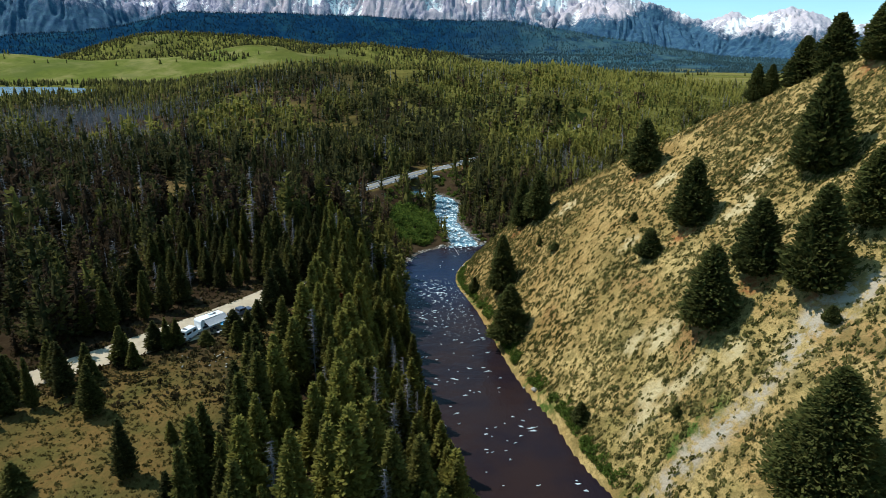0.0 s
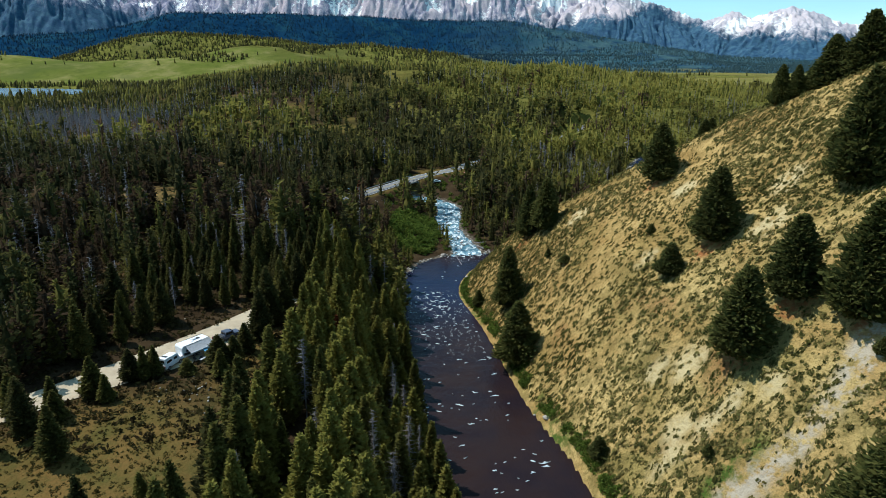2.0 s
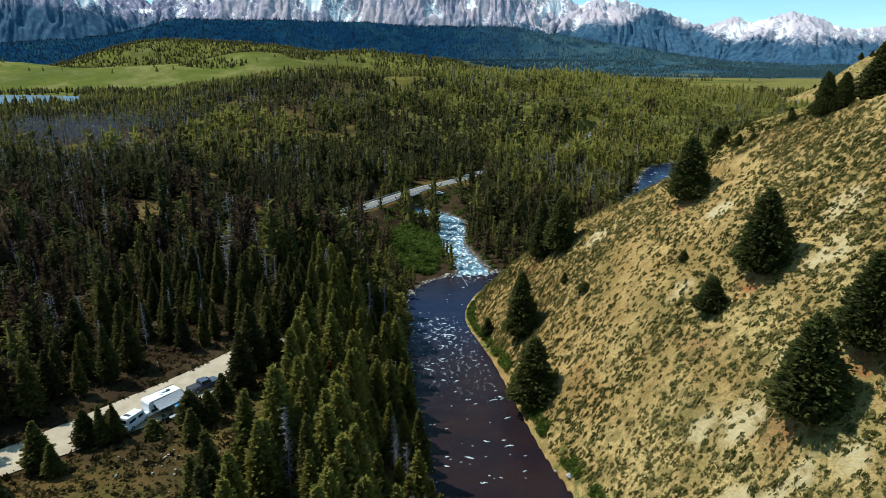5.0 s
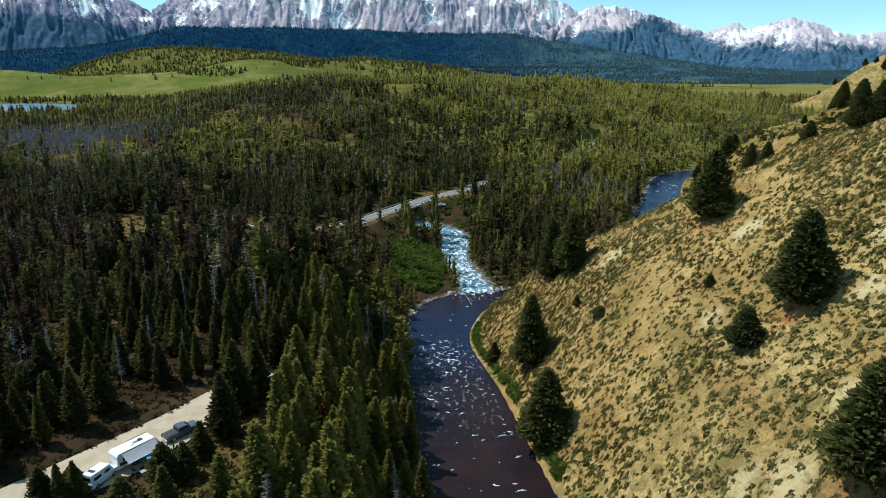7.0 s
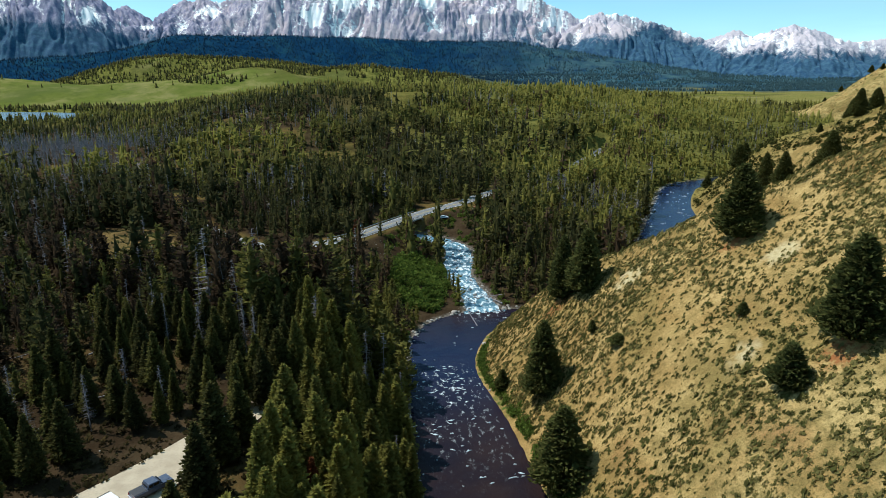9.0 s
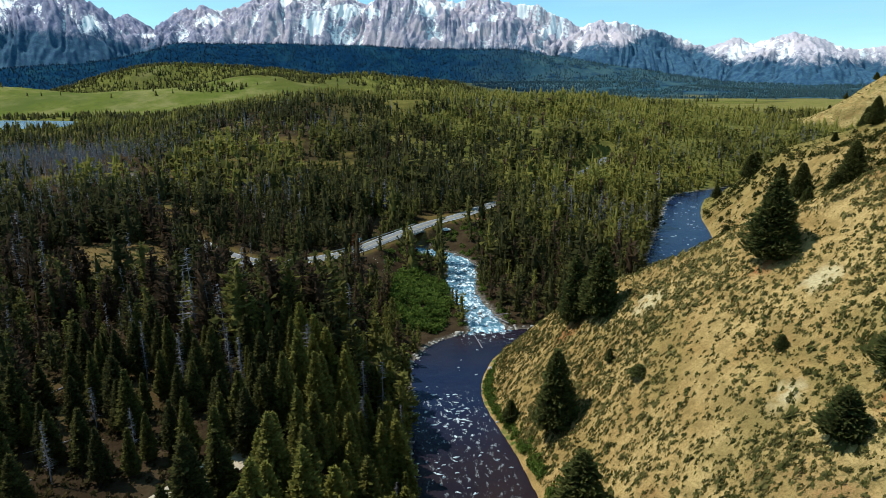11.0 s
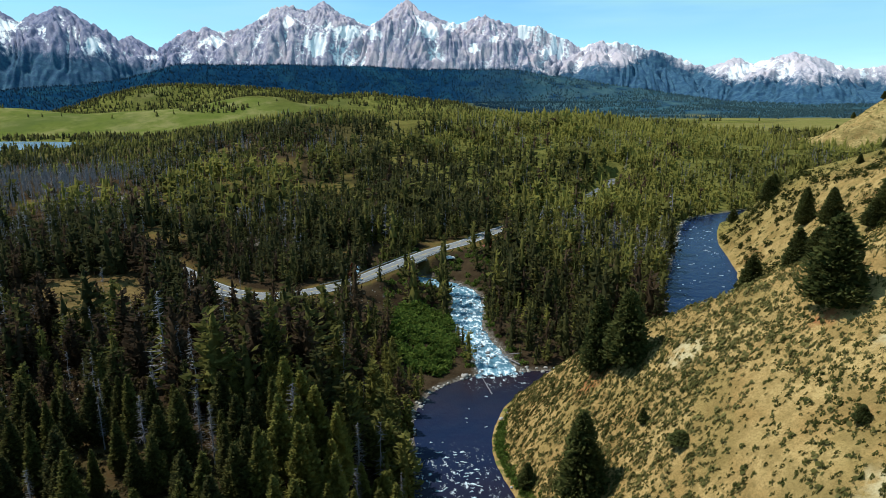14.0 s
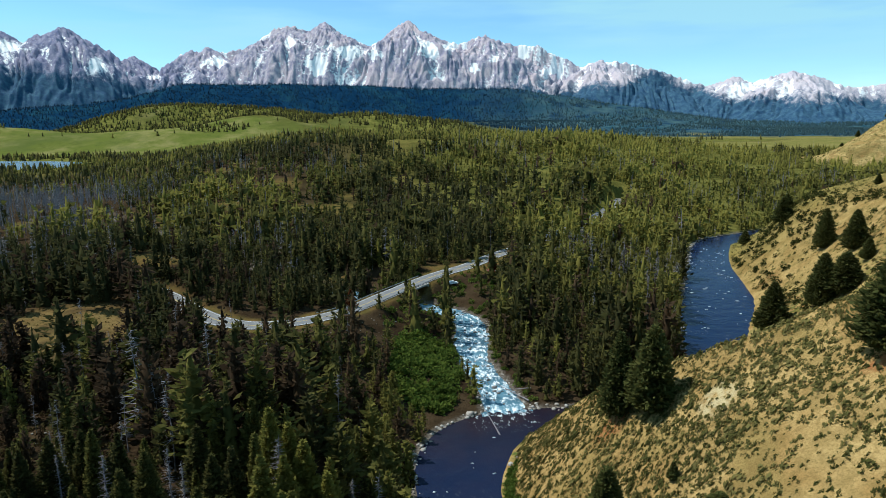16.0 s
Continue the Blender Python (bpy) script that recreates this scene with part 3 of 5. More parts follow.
creek_line[:, 2] += 0.7
tagged(ribbon("creek", creek_line, M_CREEK, 34, 0.06, lambda x, y, u: np.where(y < 336, 1.0, 0.4) * (1 - 0.5 * np.abs(u) ** 4), 0.5),
       "white-water creek tumbling over boulders into the river", "creek", kind="structure")
lake_line = np.array([[x_, 1320, 175 * math.sqrt(max(0.004, 1 - ((x_ + 960) / 360) ** 2)), 1.6] for x_ in np.linspace(-1319, -601, 60)])
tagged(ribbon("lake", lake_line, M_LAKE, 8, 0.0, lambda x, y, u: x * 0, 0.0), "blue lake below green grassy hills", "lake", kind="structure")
tagged(ribbon("gravel_road", finer(TRACK, 1.0), M_GRAVEL, 9, 0.0), "pale dusty gravel road through the pines", "road", kind="structure")
tagged(ribbon("highway", finer(HIGHWAY, 1.0), M_ASPHALT, 7, 0.0), "worn grey two-lane asphalt highway", "road", kind="structure")

# ---- the far range ----
# the crest, summits and saddles in turn: azimuth and height in degrees as seen from the valley
CREST = [(-52, 6.0), (-44, 6.6), (-36, 6.0), (-30.6, 6.45), (-29.3, 5.75), (-28.2, 6.4), (-27.6, 6.1), (-26.6, 7.05), (-25.6, 6.25), (-24.8, 5.75), (-23.2, 4.15), (-22.1, 5.05), (-20.2, 3.9), (-18.4, 5.3), (-17.6, 5.65),
         (-16.9, 5.35), (-16.3, 5.9), (-15.5, 5.5), (-13.6, 5.85), (-11.0, 7.35), (-9.8, 7.75), (-8.1, 7.25), (-6.9, 8.05), (-5.7, 7.0), (-3.0, 6.2), (-1.1, 7.05), (0.3, 8.2), (1.2, 7.4), (4.6, 6.25),
         (6.9, 6.95), (9.3, 6.1), (11.4, 5.95), (15.3, 4.2), (16.8, 4.55), (19.0, 4.35), (21.0, 3.85), (25.3, 2.35), (27.4, 3.0), (28.5, 2.55), (31.4, 3.25), (33.7, 2.6), (35.0, 1.9), (42, 2.4), (55, 3)]
# snow that lies in the bowls: azimuth, height, half width, half height in degrees
SNOWFIELDS = [(-29.8, 5.45, 1.0, 0.4), (-24.6, 4.3, 0.5, 0.7), (-20.6, 3.5, 0.9, 0.2), (-15.6, 4.8, 0.8, 0.5), (-9.5, 6.4, 0.6, 0.4), (-7.4, 4.5, 0.9, 0.55), (-4.4, 5.75, 1.5, 0.55), (-2.6, 5.5, 0.8, 0.5),
              (1.9, 5.75, 1.2, 0.6), (4.0, 6.0, 0.9, 0.4), (7.8, 4.95, 0.9, 0.3), (6.2, 4.2, 0.6, 0.4), (12.4, 4.0, 0.7, 0.6), (24.0, 2.75, 1.0, 0.25), (29.2, 2.4, 0.9, 0.3)]


def build_range():
    az = np.radians(np.arange(-51, 54, 0.082))
    rad = np.linspace(3700, 4800, 112)
    A, R = np.meshgrid(az, rad, indexing="ij")
    D = np.degrees(A)
    X, Y = R * np.sin(A), 97 + R * np.cos(A)
    crest = np.array(CREST)
    back = 4640 + 45 * fbm(D / 2.3, D * 0 + 3, 3)
    d = np.maximum(back - R, 0)
    lean = 1.5 * fbm(D / 6 + 11, d / 900, 2) + 0.7 * fbm(D / 1.9 + 2, d / 420 + 5, 2)
    bend = D + lean * d / 330
    jag = 0.16 * fbm(D * 2.1, D * 0 + 9, 4, 0.6)
    el = np.interp(bend + 0.15 * fbm(D * 1.3, D * 0 + 4, 2), crest[:, 0], crest[:, 1]) + jag * np.exp(-d / 160)
    top = 79.5 + 4640 * np.tan(np.radians(el)) - 2
    H = top - 1.15 * d
    spur = np.abs(fbm(bend * 1.4 + 8, d / 300 + 3, 3, 0.55))
    wx, wy = X + 26 * fbm(X / 110, Y / 110, 3), Y + 26 * fbm(X / 110 + 7, Y / 110, 3)
    # each summit stands on a pyramid of ribs and gullies that fan out downwards
    for i in range(1, len(CREST) - 1):
        a, e = CREST[i]
        if e < max(CREST[i - 1][1], CREST[i + 1][1]):
            continue
        peak = 79.5 + 4640 * math.tan(math.radians(e))
        cx, cy = 4640 * math.sin(math.radians(a)), 97 + 4640 * math.cos(math.radians(a))
        tx, ty = math.cos(math.radians(a)), -math.sin(math.radians(a))
        across, along = (wx - cx) * tx + (wy - cy) * ty, (wx - cx) * ty - (wy - cy) * tx
        dist = np.hypot(across, along * 0.60)
        turn = np.arctan2(along * 0.60, across)
        rib = np.abs(fbm(turn * 1.5 + 3.7 * i, dist / 380 + 1.3 * i, 5, 0.60)) * sstep(dist, 8, 110)
        h_ = peak - (0.60 if e > 4.6 else 0.42) * dist * (1 + 0.85 * np.minimum(rib, 0.7))
        spur = np.where(h_ > H, rib, spur)
        H = np.maximum(H, h_)
    fine_ = np.abs(fbm(bend * 1.5 + 9, d / 330, 4, 0.6))
    H = H - sstep(d, 5, 140) * 58 * np.minimum(fine_, 0.6)
    base = np.interp(D, [-60, -34, -20, 15, 24, 38, 60], [330, 290, 250, 230, 150, 80, 60]) * sstep(R, 3650, 4450)
    H = np.maximum(H, base + 30 * fbm(X / 200, Y / 200, 3))
    H = H - (20 * np.abs(fbm(bend * 3.1 + 4, d / 170 + 2, 3, 0.6)) + 7 * fbm(X / 18, Y / 18, 2) - 8) * np.clip((H - 200) / 150, 0, 1)
    H = H * sstep(R, 3590, 4250)
    H = np.where(R > back, top + 4 * fbm(X / 22, Y / 22, 3) - (R - back) * 0.9, H)
    gully = np.clip(spur * 1.2 + fine_ * 0.8, 0, 1)
    seen = np.degrees(np.arctan2(H - 79.5, R))
    field = np.zeros_like(H)
    for a, e, wa, we in SNOWFIELDS:
        field = np.maximum(field, np.exp(-((D + 0.3 * lean - a) / wa) ** 2 - ((seen - e) / we) ** 2))
    # painted tone by azimuth: 0 shaded blue left massif, 1 hazy pale right
    shade_to_haze = np.interp(D, [-34, -20, -13, 8, 16, 24], [0.0, 0.1, 0.55, 0.62, 0.8, 1.0])
    n, m = X.shape
    idx = np.arange(n * m).reshape(n, m)
    F = np.stack([idx[:-1, :-1], idx[1:, :-1], idx[1:, 1:], idx[:-1, 1:]], -1).reshape(-1, 4)[:, ::-1]
    line = np.interp(D, [-60, -30, -22, -10, 0, 8, 14, 19, 21, 24, 27, 30, 60], [560, 560, 500, 445, 455, 460, 450, 480, 600, 470, 385, 370, 370])
    ob = link_mesh("mountain_range", np.stack([X, Y, H], -1).reshape(-1, 3), F, M_MOUNTAIN, attrs=dict(treeline=line.ravel(), gully=gully.ravel(), snowfield=field.ravel(), shade_to_haze=shade_to_haze.ravel()), smooth=True)
    tagged(ob, "jagged grey-pink alpine range with snow patches and a forested foot tinted haze blue", "mountains", kind="structure")


build_range()

# ---- trees ----


def kites(p0, p1, width, droop, r_):
    """Flat needle sprays from p0 to p1, folded along the middle: four corners and two triangles each."""
    n = len(p0)
    ax = p1 - p0
    up = np.tile(np.array([0, 0, 1.0]), (n, 1)) + r_.normal(0, 0.55, (n, 3))
    s_ = np.cross(ax, up)
    s_ /= np.linalg.norm(s_, axis=1)[:, None] + 1e-9
    mid = p0 + ax * 0.55
    mid[:, 2] -= droop
    V = np.stack([p0, mid + s_ * width[:, None], p1, mid - s_ * width[:, None]], 1).reshape(-1, 3)
    base = np.arange(n)[:, None] * 4
    F = np.concatenate([base + np.array([[0, 1, 2]]), base + np.array([[0, 2, 3]])], 1).reshape(-1, 3)
    return V, F


def crown_clumps(r_, height, radius, foot, n, leaf, slim, lump, widest=0.16, layers=11):
    """Needle sprays in rounded, uneven clumps over a conifer's crown."""
    f = r_.random(n * 3)
    prof = np.minimum(1, (f / widest) ** 0.55 * 0.72 + 0.28) * (1 - f) ** slim + 0.03
    on = r_.random(n * 3) < prof + 0.08
    f, prof = f[on][:n], prof[on][:n]
    n = len(f)
    a = r_.uniform(0, 2 * math.pi, n)
    s0 = r_.uniform(0, 60)
    bulge = fbm(2.4 * np.cos(a) + f * 11 + s0, 2.4 * np.sin(a) + f * 5.3 + s0 * 0.7, 3, 0.6)
    layer = (f * layers + 0.4 * np.sin(3 * a + s0) + 0.5 * bulge) % 1.0
    rr = radius * prof * (1 + lump * 1.5 * bulge) * (1.14 - 0.30 * layer) * r_.uniform(0.55, 1.12, n)
    z = height * (foot + (0.985 - foot) * f) - 0.10 * rr
    c = np.stack([rr * np.cos(a), rr * np.sin(a), z], -1)
    way = np.stack([np.cos(a), np.sin(a), r_.uniform(0.0, 0.8, n)], -1) + r_.normal(0, 0.34, (n, 3))
    way /= np.linalg.norm(way, axis=1)[:, None]
    ln = leaf * r_.uniform(0.6, 1.35, n)
    P0, P1 = c - way * (ln * 0.5)[:, None], c + way * (ln * 0.6)[:, None]
    tip = np.array([[0, 0, height * 0.92]])
    return np.concatenate([P0, tip]), np.concatenate([P1, tip * (1 / 0.92)]), np.append(ln * r_.uniform(0.20, 0.34, n), 0.1 * radius)


def tiers(r_, height, radius, foot, count, sides, slim=0.8, star=0.6):
    """Ragged skirts, one over another: the inner body of a conifer crown."""
    V, F = [], []
    for i in range(count):
        f0, f1 = i / count, min(1.0, (i + 1.75) / count)
        z0, z1 = height * (foot + (1 - foot) * f0), height * (foot + (1 - foot) * f1)
        b = len(V)
        ox, oy = r_.normal(0, 0.05) * radius, r_.normal(0, 0.05) * radius
        V.append((ox * 0.4, oy * 0.4, z1))
        spin = r_.uniform(0, 6.28)
        for j in range(sides):
            a = spin + 2 * math.pi * j / sides
            rr = radius * ((1 - f0) ** slim + 0.05) * (r_.uniform(0.85, 1.12) if j % 2 else star * r_.uniform(0.8, 1.2))
            V.append((ox + rr * math.cos(a), oy + rr * math.sin(a), z0 + r_.uniform(-0.03, 0.03) * height - (0.02 * height if j % 2 else 0)))
        for j in range(sides):
            F.append((b, b + 1 + j, b + 1 + (j + 1) % sides))
    return np.array(V), np.array(F)


def joined(*meshes):
    Vs, Fs, off = [], [], 0
    for v, f in meshes:
        Vs.append(v)
        Fs.append(f + off)
        off += len(v)
    return np.concatenate(Vs), np.concatenate(Fs)


def trunk_mesh(r_, height, girth, sides=6, rings=6, lean=0.0):
    V, F = [], []
    for i in range(rings):
        f = i / (rings - 1)
        rad = girth * (0.94 * (1 - f) ** 0.8 + 0.06)
        if i == 0:
            rad *= 1.35
        cx = lean * f * f * height + r_.normal(0, 0.03) * (i > 0)
        for j in range(sides):
            a = 2 * math.pi * j / sides
            V.append((cx + rad * math.cos(a), rad * math.sin(a), f * height - (0.5 if i == 0 else 0)))
    for i in range(rings - 1):
        for j in range(sides):
            a, b = i * sides + j, i * sides + (j + 1) % sides
            F.append((a, b, b + sides))
            F.append((a, b + sides, a + sides))
    return np.array(V), np.array(F)


def snag_branches(r_, height, n, reach, thick):
    """Bare broken branches: thin three-sided spikes."""
    V, F = [], []
    for i in range(n):
        z = height * r_.uniform(0.25, 0.97)
        a = r_.uniform(0, 2 * math.pi)
        L = reach * (1.05 - 0.8 * z / height) * r_.uniform(0.5, 1.2)
        d = np.array([math.cos(a), math.sin(a), r_.uniform(-0.35, 0.15)])
        p, q = np.array([0, 0, z]), np.array([0, 0, z]) + d * L
        s_ = np.array([-math.sin(a), math.cos(a), 0]) * thick
        b = len(V)
        V += [p + s_, p - s_, p + np.array([0, 0, thick * 1.6]), q]
        F += [(b, b + 1, b + 3), (b + 1, b + 2, b + 3), (b + 2, b, b + 3)]
    return np.array(V), np.array(F)


def tree_thing(name, r_, height, radius, kind, material, label, category, tone=0.5, sprays=6500):
    """A whole tree standing at the origin: trunk and crown."""
    base = new(name)
    base.empty_display_size = 0.3
    if kind == "snag":
        V, F = trunk_mesh(r_, height, 0.007 * height + 0.03, 6, 6, r_.uniform(-0.03, 0.03))
        link_mesh("trunk", V, F, M_GREY, base, smooth=True)
        V, F = snag_branches(r_, height, int(16 * height), radius * 1.35, 0.028)
        link_mesh("branching", V, F, M_GREY, base)["kind"] = "stuff"
    else:
        V, F = trunk_mesh(r_, height * 0.97, 0.014 * height + 0.05)
        link_mesh("trunk", V, F, M_BARK, base, smooth=True)
        if kind == "fir":
            P0, P1, W = crown_clumps(r_, height, radius * 1.04, 0.02, sprays, 0.60 * (6500 / sprays) ** 0.5, 0.66, 0.26)
            body = tiers(r_, height * 0.97, radius * 0.60, 0.05, 12, 12, 0.66, 0.7)
        else:
            P0, P1, W = crown_clumps(r_, height, radius * 1.04, 0.07, 2800, 0.66, 0.85, 0.36, 0.22, 13)
            body = tiers(r_, height * 0.96, radius * 0.52, 0.14, 11, 10, 0.85, 0.65)
        V, F = joined(kites(P0, P1, W, W * 0.35, r_), body)
        link_mesh("crown", V, F, material, base, attrs=dict(tint=np.full(len(V), tone)))
    return tagged(base, label, category)


# hillside firs: x, y, height, radius of the crown
rt = np.random.default_rng(21)
FIR_LABEL = "dense dark-green fir on the dry sagebrush hillside"
FIRS = [tree_thing("fir_tree", rt, 10.0, r_, "fir", M_FIR, FIR_LABEL, "tree") for r_ in (3.0, 3.2, 2.8)]
HILL_TREES = [(56.9, 107.9, 15.8, 5.0), (66.6, 110.9, 14.5, 4.4), (71.3, 100.6, 18.5, 5.6), (66.7, 140.2, 16.0, 4.9), (70.8, 182.4, 15.6, 4.7), (86.2, 126.6, 21.8, 5.9),
              (82.9, 105.1, 14.0, 4.6), (97.9, 175.8, 10.1, 2.5), (100.5, 173.3, 8.4, 2.5), (107.8, 171.4, 13.9, 5.0), (112, 165.1, 16.2, 5.4), (111, 148.1, 13.7, 5.0),
              (30.4, 186, 18.0, 4.3), (28.4, 158.4, 16.5, 5.0), (41.2, 213, 17.5, 4.0), (45.3, 206.6, 16.5, 4.6), (165.9, 336.6, 16, 3.7), (155.5, 305.5, 14, 4.5), (131.5, 275.5, 12.5, 5.6),
              (145.3, 285.3, 7.1, 2.2), (144.1, 269.7, 9, 4), (150.6, 271.6, 14.5, 4.6), (190.1, 405.1, 13, 4.6), (212.7, 371.9, 4.8, 1.8), (119.8, 291.9, 17, 5), (127.4, 279.6, 17, 4.5),
              (232, 372, 14, 4.6), (262, 400, 15, 5), (285, 430, 14, 5), (245, 395, 12, 4), (648, 985, 9, 3.6), (690, 985, 11, 4), (692, 965, 9, 3.6), (676, 925, 13, 5), (622, 980, 6, 2.6), (300, 395, 15, 5), (204, 425, 10, 3.6), (184, 428, 8, 3)]
SMALL_FIRS = [(57.2, 138.8, 7.0, 2.8), (35.3, 111.4, 4.4, 1.8), (70.1, 92.9, 3.0, 1.4), (42.5, 189.4, 3.2, 0.9), (23.4, 199.9, 5.5, 1.7), (45.0, 178.8, 2.2, 1.8), (48, 97, 2.2, 0.9), (90, 140, 4, 1.6), (61, 160, 2.4, 1.1)]


def heights(rows):
    a = np.array(rows, float)
    return terrain(a[:, 0], a[:, 1]) - 0.15


def set_out(protos, rows, unit_h, unit_r, group):
    """Puts trees of given height and radius; the templates themselves take the first places."""
    zs = heights(rows)
    for i, ((x_, y_, h_, r_), z_) in enumerate(zip(rows, zs)):
        p = protos[i % len(protos)]
        m = Matrix.Translation((x_, y_, z_)) @ Matrix.Rotation(rt.uniform(0, 6.28), 4, "Z") @ Matrix.Diagonal((r_ / unit_r, r_ / unit_r, h_ / unit_h, 1))
        if i < len(protos):
            p.matrix_basis = m
            ob = p
        else:
            ob = copy_thing(p, Matrix.Identity(4))
            ob.matrix_basis = m
        ob["group"] = group


set_out(FIRS, HILL_TREES, 10.0, 3.0, "firs on the hillside")
set_out([tree_thing("fir_tree", rt, 10.0, 3.4, "fir", M_FIR, "broad bushy olive-green fir beside a scree gully", "tree", 0.75, 17000)], [(57.8, 71.9, 21, 7.4)], 10.0, 3.4, "firs on the hillside")
YOUNG = [tree_thing("young_fir", rt, 4.0, 1.6, "pine", M_FIR, "small bushy young fir among the sagebrush", "tree")]
set_out(YOUNG, SMALL_FIRS, 4.0, 1.6, "young firs on the hillside")


def clear_of(x, y):
    """Where forest may stand."""
    d, side, rest = near_line(x, y, RIVER)
    ok = (d - rest[..., 0] > 1.2) & (side < 0)
    dc, _, rc = near_line(x, y, CREEK)
    ok &= dc - rc[..., 0] > np.where(y < 335, 0.9, -1.5)
    ok &= ~((((x + 104) / 23) ** 2 + ((y - 281) / 27) ** 2 < 1) & (rng.random(x.shape) < 0.93))
    dr, _, rr = near_line(x, y, HIGHWAY)
    ok &= dr - rr[..., 0] > np.where(x > 40, -4.0, np.where((x > 34) | (x < -85), -0.3, 1.5))
    dr, _, rr = near_line(x, y, TRACK)
    far_side = (x - (-44.5)) * 0.72 - (y - 127.5) * 0.69 < 0
    ok &= dr - rr[..., 0] > np.where(far_side & (x > -75) & (x < -26) & (y < 165), 5.0, 1.6)
    c = cover(x, y)
    ok &= rng.random(x.shape) > c["meadow"] * 1.15
    ok &= (c["grass"] < 0.5) & (c["dry"] < 0.5)
    ok &= ((x + 960) / 360) ** 2 + ((y - 1290) / 215) ** 2 > 1
    # willow flat at the mouth of the creek
    ok &= ((x - 4) / 11) ** 2 + ((y - 282) / 27) ** 2 > 1
    # trees thinned on the near side, along the camera's sight lines to the highway
    nx, ny = x / np.hypot(x, y - 85), (y - 85) / np.hypot(x, y - 85)
    for k_ in (7, 14, 21, 28, 35):
        dv, _, _v = near_line(x + nx * k_, y + ny * k_, HIGHWAY)
        ok &= ~((dv < 5.5) & (x > -88) & (x < 30) & (rng.random(x.shape) < 0.48 - 0.007 * k_))
    # likewise in the camera's view of the clearing
    for k_ in (10, 20, 30):
        ok &= ~((((x + nx * k_ + 108) / 24) ** 2 + ((y + ny * k_ - 286) / 20) ** 2 < 1) & (rng.random(x.shape) < 0.8))
    # glades
    glade = fbm(x / 55 + 31, y / 38, 3)
    ok &= ~((glade > 0.40) & (y > 330) & (rng.random(x.shape) < 0.85))
    # grassy slope below the parked trailer
    ok &= ~((x > -37) & (x < -21) & (y > 106) & (y < 139))
    # open sight of the pull-off
    ok &= ~((x > -48) & (x < 30) & (y > 286 + 0.92 * np.maximum(x + 22, 0)) & (y < 305 + 1.1 * np.maximum(x + 22, 0)) & (rng.random(x.shape) < 0.72))
    return ok


# trees of the left bank that stand nearest, each one a thing
PINE_LABEL = "slender olive-green lodgepole pine in the riverside forest"
PINES = [tree_thing("pine_tree", rt, 12.0, r_, "pine", M_PINE, PINE_LABEL, "tree", t_) for r_, t_ in ((2.3, 0.74), (1.9, 0.5), (2.6, 0.85), (2.1, 0.62))]
# lower needle tones paint the cloud shade over the left bench
SHADED_PINES = [tree_thing("pine_tree", rt, 12.0, r_, "pine", M_PINE, "slender pine on the forest bench above the river, needles toned for cloud shade", "tree", t_) for r_, t_ in ((2.2, 0.30), (1.8, 0.45), (2.5, 0.2))]
SNAGS = [tree_thing("dead_tree", rt, 12.0, r_, "snag", M_GREY, "bare grey dead pine with broken branches", "tree") for r_ in (1.7, 1.3)]
px, py = rng.uniform(-66, 8, 2600), rng.uniform(62, 192, 2600)
ok = clear_of(px, py)
ok &= ~((px < -27) & (py < 112)) | (rng.random(2600) < 0.10)
ok &= rng.random(2600) < np.where(px > -30, 1.0, 0.5)
ok &= ~((px < -30) & (py > 112) & (py < 141) & (px > -48)) 
px, py = px[ok], py[ok]
keep = []
for i in range(len(px)):
    if all((px[i] - px[j]) ** 2 + (py[i] - py[j]) ** 2 > 6.2 for j in keep):
        keep.append(i)
    if len(keep) >= 262:
        break
rows_live, rows_dead = [], []
for n_, i in enumerate(keep):
    tall = rt.uniform(9.5, 17) * (0.8 if px[i] < -27 else 1.0)
    if rt.random() > 0.13:
        rows_live.append((px[i], py[i], tall, tall * rt.uniform(0.15, 0.195)))
    else:
        rows_dead.append((px[i], py[i], tall, tall * rt.uniform(0.11, 0.15)))
rows_live += [(-45.1, 118.6, 6.5, 1.3), (-46.6, 117.4, 7.1, 1.4), (-34.6, 121.6, 6.6, 2.2), (-32.0, 122.5, 6.0, 1.7), (-39.6, 118.9, 3.4, 1.9), (-29.1, 132.3, 11.8, 2.2), (-30.6, 135.5, 7.1, 1.5),
              (-34.9, 85.3, 3.9, 1.1), (-38.2, 77.2, 9.8, 1.5), (-50.1, 93.7, 9.4, 2.0), (-51.6, 75.0, 5.3, 2.2), (-46.5, 120.5, 4.5, 1.8), (-31.0, 127, 6.5, 1.8), (-33.0, 117, 6, 1.8),
              (-49, 117.5, 6.5, 1.8), (-53, 112, 8, 2), (-57, 107, 7, 1.8), (-28, 140, 9, 2), (-27, 146, 11, 2.2), (-28.5, 151, 12, 2.2), (-25.5, 157, 12, 2.2), (-27.5, 161, 13, 2.3), (-29.5, 157.5, 11, 2), (-24, 163, 13, 2.3), (-31, 163, 12, 2.2), (-34.5, 156, 11, 2), (-60, 103.5, 9, 2), (-63, 106.5, 8, 1.8), (-66, 99, 9, 2), (-70, 97, 8, 1.9), (-55, 104, 6, 1.6), (-50, 110, 5.5, 1.6), (-74, 92, 9, 2), (-68, 103, 7, 1.7)]
for q_ in range(20):
    f_ = q_ / 20
    k_ = int(len(TRACK) * (0.08 + 0.24 * f_))
    rows_live.append((TRACK[k_, 0] + 4.6 + rt.uniform(0, 4.5), TRACK[k_, 1] - 5.0 - rt.uniform(0, 4.5), rt.uniform(7, 11), rt.uniform(1.3, 2.0)))
